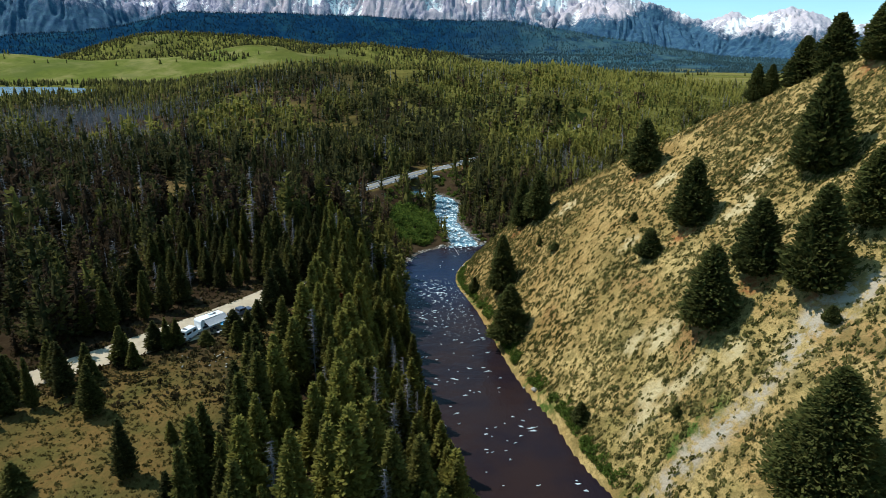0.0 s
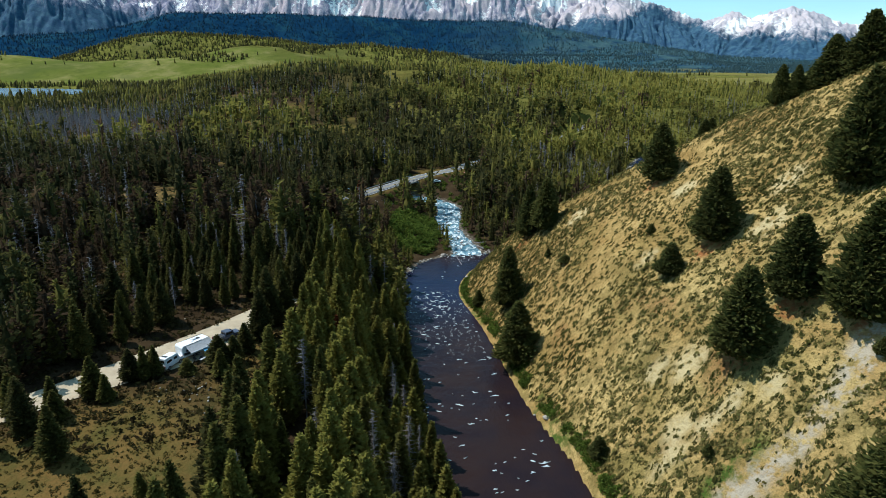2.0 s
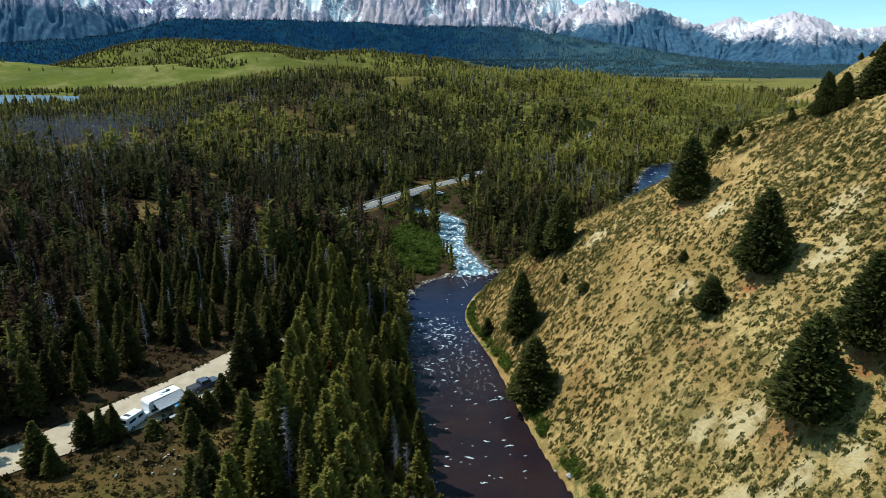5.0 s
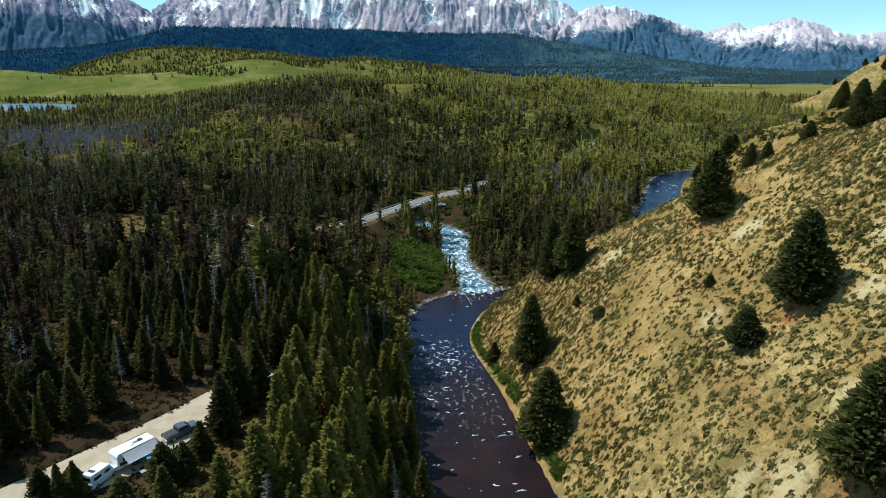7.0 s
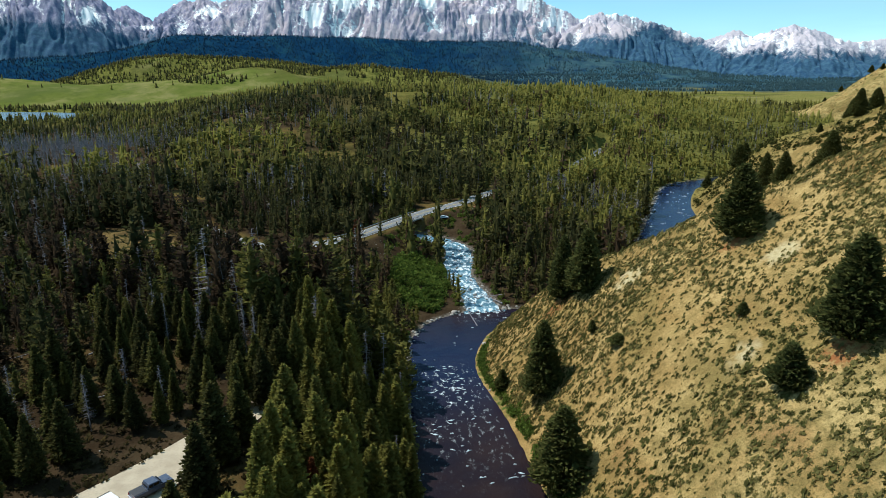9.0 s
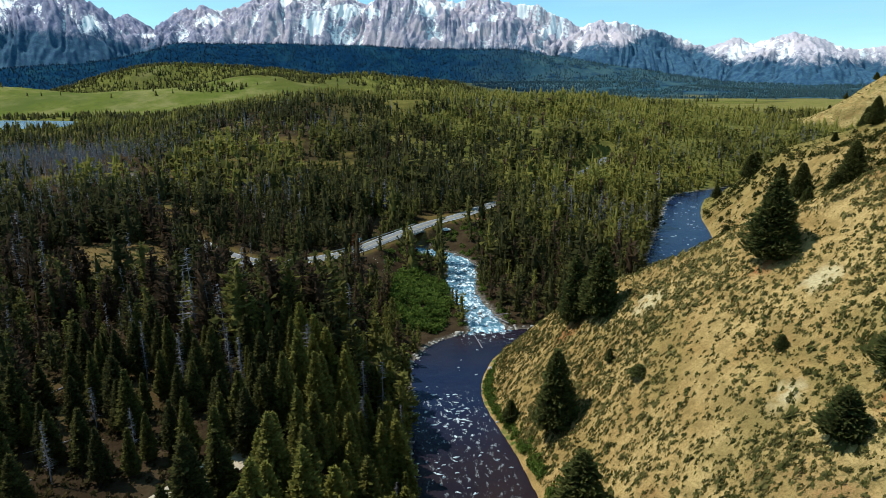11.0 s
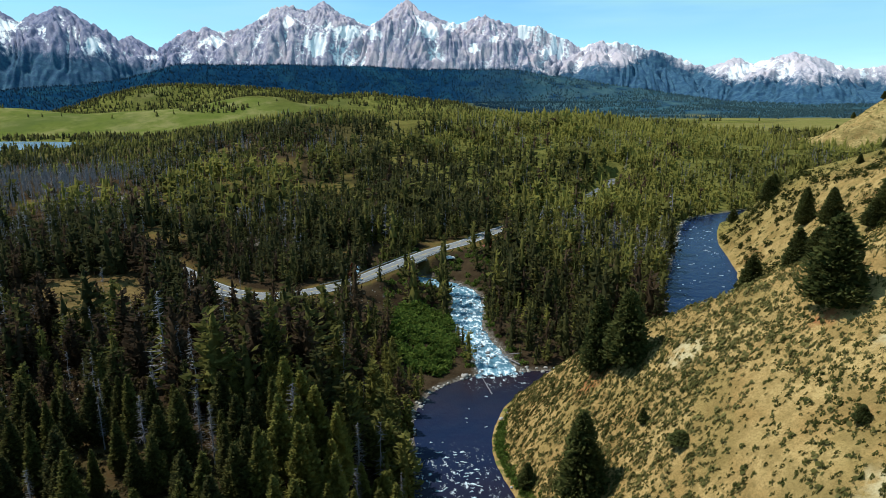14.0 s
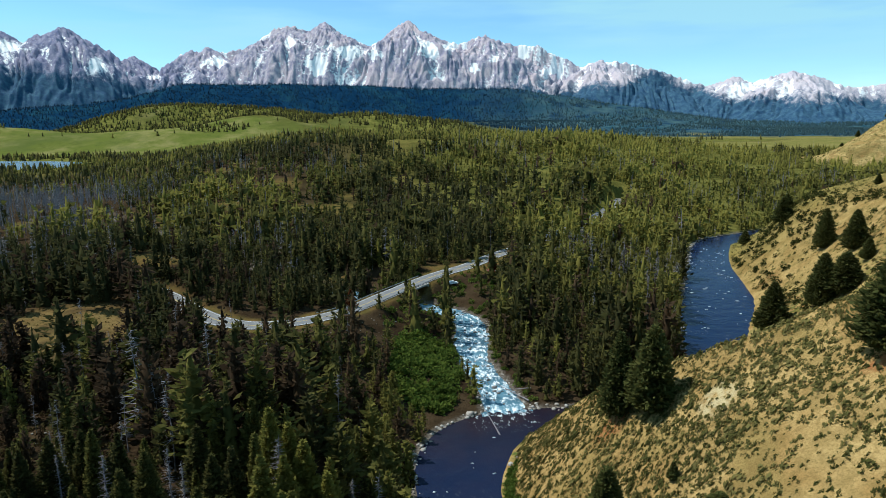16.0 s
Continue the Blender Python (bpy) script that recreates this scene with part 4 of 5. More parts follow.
set_out(PINES, [q for q in rows_live if q[0] > -22], 12.0, 2.2, "trees of the riverside forest")
set_out(SHADED_PINES, [q for q in rows_live if q[0] <= -22], 12.0, 2.2, "trees of the forest bench")
set_out(SNAGS, rows_dead, 12.0, 1.5, "dead trees of the riverside forest")
RED_TREES = [tree_thing("dead_pine", rt, 10.0, 1.6, "pine", M_RED, "pine killed by beetles with rust-red needles", "tree")]
set_out(RED_TREES, [(-14, 133, 9, 1.4), (37, 372, 10, 2.0), (-22, 322, 7, 1.5)], 10.0, 1.6, "rust-red dead pines")


def grow(name, protos, x, y, z, hgt, tint, material, label, category, wide_lo=0.75, wide_hi=1.3, lie=None):
    """Many plants joined into one mesh: a copy of a template at each place."""
    n = len(x)
    which = rng.integers(0, len(protos), n)
    Vs, Fs, Ts, off = [], [], [], 0
    for k, (pv, pf) in enumerate(protos):
        m = np.where(which == k)[0]
        if not len(m):
            continue
        a = rng.uniform(0, 2 * math.pi, len(m))
        ca, sa, s_ = np.cos(a), np.sin(a), hgt[m]
        wide = s_ * rng.uniform(wide_lo, wide_hi, len(m))
        X = (pv[None, :, 0] * ca[:, None] - pv[None, :, 1] * sa[:, None]) * wide[:, None] + x[m, None]
        Y = (pv[None, :, 0] * sa[:, None] + pv[None, :, 1] * ca[:, None]) * wide[:, None] + y[m, None]
        Z = pv[None, :, 2] * s_[:, None] + z[m, None]
        if lie is not None:
            Z = Z + lie[0][m, None] * (X - x[m, None]) + lie[1][m, None] * (Y - y[m, None])
        Vs.append(np.stack([X, Y, Z], -1).reshape(-1, 3))
        Fs.append((pf[None] + (np.arange(len(m)) * len(pv))[:, None, None]).reshape(-1, 3) + off)
        Ts.append(np.repeat(tint[m], len(pv)))
        off += len(m) * len(pv)
    ob = link_mesh(name, np.concatenate(Vs), np.concatenate(Fs), material, attrs=dict(tint=np.concatenate(Ts)))
    return tagged(ob, label, category, kind="stuff")


def template(radius, count, sides, sprays=0, leaf=0.1, foot=0.08, slim=0.8):
    """A whole small conifer of height one: a thin inner body under needle sprays."""
    core = tiers(rt, 1.0 if not sprays else 0.97, radius * (0.55 if sprays else 1.1), foot, count, sides, slim, 0.65)
    core[0][:, 0] += rt.normal(0, 0.025) * core[0][:, 2] ** 2
    if not sprays:
        return core
    P0, P1, W = crown_clumps(rt, 1.0, radius * 1.08, foot, sprays, leaf, slim, 0.38, 0.2, 9)
    return joined(core, kites(P0, P1, W, W * 0.3, rt))


def snag_template(height, girth, n, reach, thick=0.006):
    V, F = trunk_mesh(rt, height, girth, 3, 3)
    V[:, 0:2] *= 1.0
    if n:
        V2, F2 = snag_branches(rt, height, n, reach, thick)
        V, F = np.concatenate([V, V2]), np.concatenate([F, F2 + len(V)])
    return V, F


FORMS = [(0.15, 0.12, 0.55), (0.19, 0.08, 0.75), (0.235, 0.04, 0.9), (0.13, 0.15, 0.45), (0.17, 0.10, 0.6)]
NEAR_T = [template(r_ * 1.0, 5, 7, 200, 0.085, f_ * 1.6, s_) for r_, f_, s_ in FORMS]
MID_T = [template(r_ * 1.12, 3, 6, 56, 0.115, f_, s_) for r_, f_, s_ in FORMS]
FAR_T = [template(r_ * 1.25, 2, 5, 9, 0.26, f_, s_) for r_, f_, s_ in FORMS]
TINY_T = [template(r_, 2, 5) for r_ in (0.15, 0.20, 0.24)]
SNAG_T = [snag_template(1.0, 0.009, 60, 0.17, 0.0045), snag_template(1.0, 0.008, 46, 0.13, 0.0045)]
SNAG_F = [snag_template(1.0, 0.022, 14, 0.13, 0.016)]


def forest(label, n, y0, y1, fan, templates, snags, hlo, hhi, share, box=None):
    y = np.sqrt(rng.uniform(y0 ** 2, y1 ** 2, n))
    x = (0.04 + rng.uniform(-fan, fan, n)) * y
    if box:
        x, y = rng.uniform(box[0], box[1], n), rng.uniform(y0, y1, n)
    ok = clear_of(x, y)
    ok &= rng.random(n) < 0.80 + 1.3 * fbm(x / 26 + 5, y / 26, 3) + 0.25 * (y < 260) - 0.22 * sstep(x / y, -0.05, 0.2) * (y > 400) + 0.6 * ((x < -80) | (x > 42) | (y > 400)) * (y > 290) * (y < 560)
    if box is None:
        ok &= ~((y < 192) & (x > -66)) & ~((y < 262) & (x > -82) & (y > 100))
    else:
        ok &= (y > 192) | (x < -66)
    ok &= ~((x < -48) & (y > 100) & (y < 235) & (rng.random(n) < 0.42))
    x, y = x[ok], y[ok]
    z = terrain(x, y) - 0.15
    h = rng.uniform(hlo, hhi, len(x)) * (0.68 + 0.5 * sstep(fbm(x / 40, y / 40, 2), -0.5, 0.5)) * rng.choice([1.3, 0.98, 0.72, 0.42], len(x), p=[0.14, 0.40, 0.28, 0.18])
    # tint paints cloud shade on the near left, a sunlit tone far right
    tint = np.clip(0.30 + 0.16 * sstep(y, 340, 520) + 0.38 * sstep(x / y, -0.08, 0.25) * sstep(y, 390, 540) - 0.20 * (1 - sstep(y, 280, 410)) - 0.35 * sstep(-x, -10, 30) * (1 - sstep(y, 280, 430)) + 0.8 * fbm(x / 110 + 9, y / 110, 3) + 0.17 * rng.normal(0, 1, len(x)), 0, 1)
    grey = share + 1.1 * np.exp(-((x / y + 0.47) / 0.15) ** 2 - ((y - 600) / 200) ** 2) + 0.25 * np.exp(-((x - 105) / 14) ** 2 - ((y - 330) / 45) ** 2)
    grey = grey + 0.14 * (x < -40) * (y < 260)
    grey = grey + 0.35 * sstep(fbm(x / 75 + 60, y / 60, 3), 0.18, 0.4) * (y > 300)
    dead = rng.random(len(x)) < grey
    # brown share grows on the near left, darkening it like cloud shade
    brown = ~dead & (rng.random(len(x)) < (0.10 + 0.34 * sstep(-x, 0, 45)) * (1 - sstep(y, 250, 380)) + 0.05 * (y < 760))
    live = ~dead & ~brown
    if brown.any():
        grow("brown_pines", templates, x[brown], y[brown], z[brown], h[brown], tint[brown], M_BROWN, "pines with dry brown needles, massed at left to stand in for cloud shade", "forest")
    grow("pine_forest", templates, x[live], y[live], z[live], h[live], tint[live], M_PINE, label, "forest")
    if dead.any():
        grow("dead_trees", snags, x[dead], y[dead], z[dead], h[dead], tint[dead], M_GREY, "grey standing dead pines scattered in the forest", "forest")


forest("dense pine forest on the bench above the river, toned dark for cloud shade", 1800, 100, 262, 0, NEAR_T, SNAG_T, 9, 16, 0.05, box=(-112, 4))
forest("dense pine forest on the valley bench", 11500, 150, 430, 0.76, MID_T, SNAG_T, 9, 16, 0.06)
forest("pine forest rising over the low moraine", 16000, 430, 760, 0.78, FAR_T, SNAG_F, 9, 15, 0.045)
forest("distant pine forest on the moraine", 21000, 760, 1420, 0.78, FAR_T[:1] + TINY_T, SNAG_F, 9, 14, 0.01)


def far_woods():
    """Woods on the hills beyond, in belts and groves."""
    n = 30000
    y = np.sqrt(rng.uniform(1420 ** 2, 2750 ** 2, n))
    x = (0.04 + rng.uniform(-0.8, 0.8, n)) * y
    c = cover(x, y)
    grove = fbm(x / 130 + 3, y / 90, 3)
    belt = (y > 2130 + 60 * grove) & (x > -1010) & (grove + 0.2 * rng.normal(0, 1, n) > -0.12)
    clump = ((x + 545) / 105) ** 2 + ((y - 1925) / 50) ** 2 + 0.8 * grove < 0.9
    edge = (y > 1560) & (y < 1660) & (grove > 0.12)
    ok = np.where(c["grass"] > 0.4, belt | clump | edge | (rng.random(n) < 0.006), grove > -0.45)
    ok &= ((x + 960) / 360) ** 2 + ((y - 1320) / 185) ** 2 > 1
    ok &= c["hazy_woods"] < 0.25
    ok &= (c["dry"] < 0.5) & ((np.degrees(np.arctan2(x, y - 97)) + 9 * grove + 4 * rng.normal(0, 1, n) < 13) | ((grove > 0.3) & (y < 1900)))
    x, y = x[ok], y[ok]
    h = rng.uniform(9, 16, len(x))
    grow("far_woods", TINY_T, x, y, terrain(x, y) - 0.3, h, np.clip(rng.normal(0.35, 0.25, len(x)), 0, 1), M_PINE, "far belts of dark conifers over the grassy hills", "forest", 1.0, 1.5)


far_woods()
# needle colours carry the blue of haze, paler with rising tint
M_HAZY_SPRUCE = foliage("hazy_spruce_needles", (0.007, 0.030, 0.062), (0.050, 0.092, 0.100), (0.065, 0.105, 0.105))


def foothill_woods():
    """Spruce on the dark foothills below the range, haze blue painted into its needles."""
    n = 36000
    a = np.radians(rng.uniform(-34, 40, n))
    r = rng.uniform(2150, 3480, n)
    x, y = r * np.sin(a), 97 + r * np.cos(a)
    c = cover(x, y)
    ok = (c["hazy_woods"] > 0.5) & (fbm(x / 150 + 2, y / 110, 3) > -0.55 + 0.35 * sstep(np.degrees(a), 4, 16))
    x, y, a = x[ok], y[ok], np.degrees(a[ok])
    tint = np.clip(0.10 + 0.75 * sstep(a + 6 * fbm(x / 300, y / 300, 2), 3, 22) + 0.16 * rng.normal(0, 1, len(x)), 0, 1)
    grow("foothill_woods", TINY_T, x, y, terrain(x, y) - 0.4, rng.uniform(6, 12, len(x)), tint, M_HAZY_SPRUCE, "distant spruce on the foothills below the range, tinted haze blue", "forest", 0.9, 1.4)


foothill_woods()

# ---- sagebrush, grass, willows ----


def dome(n, rad, hgt, leaf, r_):
    """A rounded bush of leaf sprays."""
    a, e = r_.uniform(0, 2 * math.pi, n), np.arccos(r_.uniform(0.02, 1, n))
    d = np.stack([np.sin(e) * np.cos(a), np.sin(e) * np.sin(a), np.cos(e)], -1)
    c = d * np.array([rad, rad, hgt]) * r_.uniform(0.45, 1.0, (n, 1))
    q = d + r_.normal(0, 0.5, (n, 3))
    q /= np.linalg.norm(q, axis=1)[:, None]
    ln = leaf * r_.uniform(0.6, 1.3, n)[:, None]
    return kites(c - q * ln * 0.5, c + q * ln * 0.6, leaf * r_.uniform(0.28, 0.5, n), np.zeros(n), r_)


def shrub(r_, sprays, flat):
    """A low rounded sage bush: leafy sprays over a small mound."""
    return dome(sprays, 0.46, flat, 0.46, r_)


SAGE_T = [shrub(rt, k_, f_) for k_, f_ in ((9, 0.46), (10, 0.55), (9, 0.5), (10, 0.6), (8, 0.42))]
SAGE_F = [shrub(rt, k_, 0.5) for k_ in (4, 5, 4)]


def sagebrush():
    n = 112000
    y = rng.uniform(62, 268, n)
    x = rng.uniform(16, 150, n)
    far = rng.random(n) < 0.24
    x, y = np.where(far, rng.uniform(110, 330, n), x), np.where(far, rng.uniform(220, 560, n), y)
    m = 2200
    x[:m], y[:m], far[:m] = rng.uniform(566, 760, m), rng.uniform(860, 1080, m), True
    d, side, rest = near_line(x, y, RIVER)
    c = cover(x, y)
    ok = (c["dry"] > 0.7) & (d - rest[..., 0] > 0.8) & (x < 0.78 * y + 8)
    patch = fbm(x / 13, y / 13, 3) + 0.5 * fbm(x / 50 + 7, y / 50, 2)
    ok &= rng.random(n) < np.clip(0.70 + 1.0 * patch, 0.16, 1.0) * (0.62 + 0.38 * sstep(y, 85, 165)) * (1 - 0.85 * c["scree"]) * (1 - 0.75 * c["red"]) * (1 - 0.7 * c["bare"])
    x, y, far = x[ok], y[ok], far[ok]
    size = np.clip(np.exp(rng.normal(-0.36, 0.34, len(x))), 0.30, 1.5) * np.where(far, 1.75, 1.0) * np.where(x > 500, 1.7, 1.0)
    tint = np.clip(0.45 + 0.9 * fbm(x / 18 + 3, y / 18, 3) + 0.30 * rng.normal(0, 1, len(x)), 0, 1)
    z = terrain(x, y)
    lie = ((terrain(x + 1, y) - terrain(x - 1, y)) / 2, (terrain(x, y + 1) - terrain(x, y - 1)) / 2)
    for near_, forms in ((~far, SAGE_T), (far, SAGE_F)):
        grow("sagebrush", forms, x[near_], y[near_], z[near_] - 0.02, size[near_], tint[near_], M_SAGE, "grey-green sagebrush clumps dotting the dry slope", "sagebrush", lie=(lie[0][near_], lie[1][near_]))


sagebrush()


def meadow_grass():
    n = 15000
    x, y = rng.uniform(-78, -18, n), rng.uniform(58, 190, n)
    far = rng.random(n) < 0.22
    x, y = np.where(far, rng.uniform(-135, -78, n), x), np.where(far, rng.uniform(255, 320, n), y)
    c = cover(x, y)
    dr, _, rr = near_line(x, y, TRACK)
    ok = (rng.random(n) < c["meadow"] * 0.9) & (dr - rr[..., 0] > 0.1)
    x, y = x[ok], y[ok]
    grow("meadow_tufts", SAGE_T, x, y, terrain(x, y) - 0.05, rng.uniform(0.3, 0.85, len(x)), rng.random(len(x)), M_TUFT, "dry brown and olive grass tufts in the clearing", "grass")
    n = 9000
    x, y = rng.uniform(-110, -20, n), rng.uniform(95, 250, n)
    d, side, rest = near_line(x, y, RIVER)
    dr, _, rr = near_line(x, y, TRACK)
    edge = (dr - rr[..., 0] > -0.3) & (dr - rr[..., 0] < 1.4)
    ok = (d - rest[..., 0] > 3) & (dr - rr[..., 0] > -0.3) & ((rng.random(n) < 0.8) | edge)
    x, y = x[ok], y[ok]
    grow("undergrowth", SAGE_T, x, y, terrain(x, y) - 0.05, rng.uniform(0.5, 1.7, len(x)), rng.random(len(x)), M_UNDER, "dark brown and green brush on the forest floor", "undergrowth")


M_UNDER = foliage("forest_brush", (0.030, 0.022, 0.010), (0.060, 0.050, 0.018), (0.10, 0.062, 0.026))
M_TUFT = foliage("dry_tufts", (0.060, 0.050, 0.014), (0.145, 0.110, 0.033), (0.23, 0.16, 0.055))
meadow_grass()

WILLOW_T = [dome(k_, 0.75, 1.0, 0.34, rt) for k_ in (60, 75, 66)]


def willows():
    n = 460
    x, y = 4 + 11 * rng.uniform(-1, 1, n), 282 + 27 * rng.uniform(-1, 1, n)
    ok = ((x - 4) / 11) ** 2 + ((y - 282) / 27) ** 2 < 1
    more = 260
    yb = rng.uniform(90, 258, more)
    xb = np.interp(yb, RIVER[:, 1][:66], RIVER[:, 0][:66] - RIVER[:, 2][:66]) - rng.uniform(1.2, 4.0, more)
    okb = rng.random(more) < 0.45
    k = rng.integers(0, len(CREEK), 240)
    xc, yc = CREEK[k, 0] + rng.choice([-1, 1], 240) * (CREEK[k, 2] + rng.uniform(0.9, 3.0, 240)), CREEK[k, 1] + rng.normal(0, 2, 240)
    okc = (yc < 345) & (yc > 262)
    xe, ye = rng.uniform(-16, 36, 260), rng.uniform(308, 372, 260)
    oke = near_line(xe, ye, HIGHWAY)[0] > 6.5
    yr = rng.uniform(84, 250, 1500)
    xr = np.interp(yr, RIVER[:, 1][:66], RIVER[:, 0][:66] + RIVER[:, 2][:66]) + np.abs(rng.normal(0.9, 1.1, 1500))
    okr = fbm(xr / 6 + 4, yr / 6, 2) > -0.25
    xb, yb, okb = np.append(xb, xr), np.append(yb, yr), np.append(okb, okr)
    x, y = np.concatenate([x[ok], xb[okb], xc[okc], xe[oke]]), np.concatenate([y[ok], yb[okb], yc[okc], ye[oke]])
    small = np.concatenate([np.ones(ok.sum()), np.where(np.arange(len(okb)) < more, 0.6, 0.46)[okb], np.full(okc.sum(), 0.55), np.full(oke.sum(), 0.75)])
    d, side, rest = near_line(x, y, RIVER)
    dc, _, rc = near_line(x, y, CREEK)
    good = (d - rest[..., 0] > 0.8) & (dc - rc[..., 0] > 0.6)
    x, y, small = x[good], y[good], small[good]
    size = rng.uniform(1.5, 2.9, len(x)) * small
    grow("willow_thicket", WILLOW_T, x, y, terrain(x, y) - 0.2, size, np.clip(rng.normal(0.5, 0.25, len(x)), 0, 1), M_WILLOW, "bright green willow thicket at the mouth of the creek", "willows")


willows()
M_SCRUB = foliage("slope_scrub", (0.030, 0.036, 0.008), (0.085, 0.085, 0.020), (0.15, 0.11, 0.04))


def slope_scrub():
    """Tall scrub in the draws of the hillside beyond the bend."""
    n = 1700
    x, y = rng.uniform(112, 262, n), rng.uniform(255, 425, n)
    d, side, rest = near_line(x, y, RIVER)
    ok = (side > 0) & (d - rest[..., 0] > 2) & (fbm(x / 22 + 8, y / 30, 3) + 0.12 * rng.normal(0, 1, n) > -0.22)
    x, y = x[ok], y[ok]
    grow("slope_scrub", WILLOW_T, x, y, terrain(x, y) - 0.2, rng.uniform(0.9, 2.6, len(x)), np.clip(rng.normal(0.4, 0.3, len(x)), 0, 1), M_SCRUB, "dark olive scrub in the draws of the dry slope", "scrub")


slope_scrub()

# ---- stones ----


def stone(r_, flat=0.6):
    bm = bmesh.new()
    bmesh.ops.create_icosphere(bm, subdivisions=1, radius=1.0)
    for v in bm.verts:
        v.co *= r_.uniform(0.72, 1.2)
        v.co.z *= flat
    V = np.array([v.co[:] for v in bm.verts])
    bm.verts.index_update()
    F = np.array([[v.index for v in f.verts] for f in bm.faces])
    bm.free()
    return V, F


STONES = [stone(rt, f_) for f_ in (0.55, 0.7, 0.8, 0.6, 0.65)]


def bank_stones():
    n = 1500
    k = rng.integers(0, len(river_line), n)
    tan = np.gradient(river_line[:, :2], axis=0)
    tan /= np.linalg.norm(tan, axis=1)[:, None]
    nor = np.stack([tan[:, 1], -tan[:, 0]], -1)
    which = np.where(rng.random(n) < 0.97, -1, 1)
    off = river_line[k, 2] - 0.9 + rng.normal(0.3, 0.9, n)
    x, y = river_line[k, 0] + nor[k, 0] * off * which, river_line[k, 1] + nor[k, 1] * off * which
    keep_ = (y > 60) & (y < 470)
    x, y = x[keep_], y[keep_]
    size = np.exp(rng.normal(-1.15, 0.45, len(x))) * np.where((y > 225) & (y < 262), 1.5, 1.0)
    grow("bank_stones", STONES, x, y, terrain(x, y) + 0.1, size, size * 0, M_ROCK, "pale rounded cobbles along the water's edge", "stones")
    n = 900
    k = rng.integers(0, len(creek_line), n)
    tan = np.gradient(creek_line[:, :2], axis=0)
    tan /= np.linalg.norm(tan, axis=1)[:, None]
    nor = np.stack([tan[:, 1], -tan[:, 0]], -1)
    off = creek_line[k, 2] * np.where(rng.random(n) < 0.38, rng.uniform(-0.85, 0.85, n), np.sign(rng.uniform(-1, 1, n)) * rng.uniform(0.85, 1.25, n))
    x, y = creek_line[k, 0] + nor[k, 0] * off, creek_line[k, 1] + nor[k, 1] * off
    z = creek_line[k, 3] + 0.05
    keep_ = (y < 345) & (y > 258)
    x, y, z, off, k = x[keep_], y[keep_], z[keep_], off[keep_], k[keep_]
    inside = np.abs(off) < creek_line[k, 2] * 0.85
    size = np.exp(rng.normal(-1.1, 0.42, len(x)))
    grow("creek_boulders", STONES, x[inside], y[inside], z[inside], size[inside], size[inside] * 0, M_WET, "dark wet boulders breaking the white water", "boulders")
    out = ~inside
    grow("creek_bank_stones", STONES, x[out], y[out], z[out] + 0.2, size[out] * 0.8, size[out] * 0, M_ROCK, "pale boulders on the creek banks", "boulders")
    # stones on the forest floor left of the gravel road and by the highway
    n = 300
    x, y = rng.uniform(-100, -48, n), rng.uniform(140, 215, n)
    b = rng.random(n) < 0.3
    x, y = np.where(b, rng.uniform(-30, 5, n), x), np.where(b, rng.uniform(290, 325, n), y)
    x[:46], y[:46] = rng.normal(-34, 5, 46), rng.normal(113, 5, 46)
    grow("forest_stones", STONES, x, y, terrain(x, y) + 0.1, np.clip(np.exp(rng.normal(-1.7, 0.4, n)), 0.08, 0.34), x * 0, M_ROCK, "pale stones scattered on the forest floor", "stones")


bank_stones()


def riffles():
    """White crests behind sunken stones in the river: bent, ragged ridges."""
    n = 3800
    k = rng.integers(0, len(river_line), n)
    u = rng.uniform(-0.9, 0.75, n)
    tan = np.gradient(river_line[:, :2], axis=0)
    tan /= np.linalg.norm(tan, axis=1)[:, None]
    nor = np.stack([tan[:, 1], -tan[:, 0]], -1)
    x, y = river_line[k, 0] + nor[k, 0] * u * river_line[k, 2], river_line[k, 1] + nor[k, 1] * u * river_line[k, 2]
    ok = (y > 85) & ((y < 246) | ((y > 275) & (y < 440)))
    belt = np.exp(-((y - 207) / 9) ** 2) + 0.5 * np.exp(-((y - 170) / 22) ** 2) + 0.42 * np.exp(-((y - 128) / 20) ** 2) + 0.12 + 0.25 * (y > 270)
    ok &= rng.random(n) < belt * np.clip(0.25 + 2.2 * fbm(x / 5.5 + 13, y / 5.5, 2), 0.02, 1.0)
    V, F = [], []
    for x_, y_, z_ in zip(x[ok], y[ok], river_line[k[ok], 3]):
        w_, cr, skew = np.exp(rng.normal(-1.0, 0.55)), rng.uniform(-0.2, 0.8), rng.uniform(-0.5, 0.5)
        m = 7
        b = len(V)
        for j in range(m):
            t = j / (m - 1) * 2 - 1
            thick = (1 - t * t) * rng.uniform(0.10, 0.38) * min(1, w_ * 1.6) + 0.02
            xx = x_ + t * w_ + rng.normal(0, 0.06)
            yy = y_ + cr * t * t * w_ * 0.8 + skew * t * w_ + rng.normal(0, 0.07)
            V += [(xx, yy, z_ + 0.03), (xx, yy + thick * 0.4, z_ + 0.10 + 0.12 * (1 - t * t)), (xx + rng.normal(0, 0.08), yy + thick * rng.uniform(1.0, 2.4), z_ + 0.03)]
        for j in range(m - 1):
            for r_ in range(2):
                p = b + j * 3 + r_
                F += [(p, p + 3, p + 4), (p, p + 4, p + 1)]
    ob = link_mesh("riffle_crests", np.array(V), np.array(F), M_FOAM)
    tagged(ob, "small white wave crests behind stones in the river", "foam", kind="stuff")


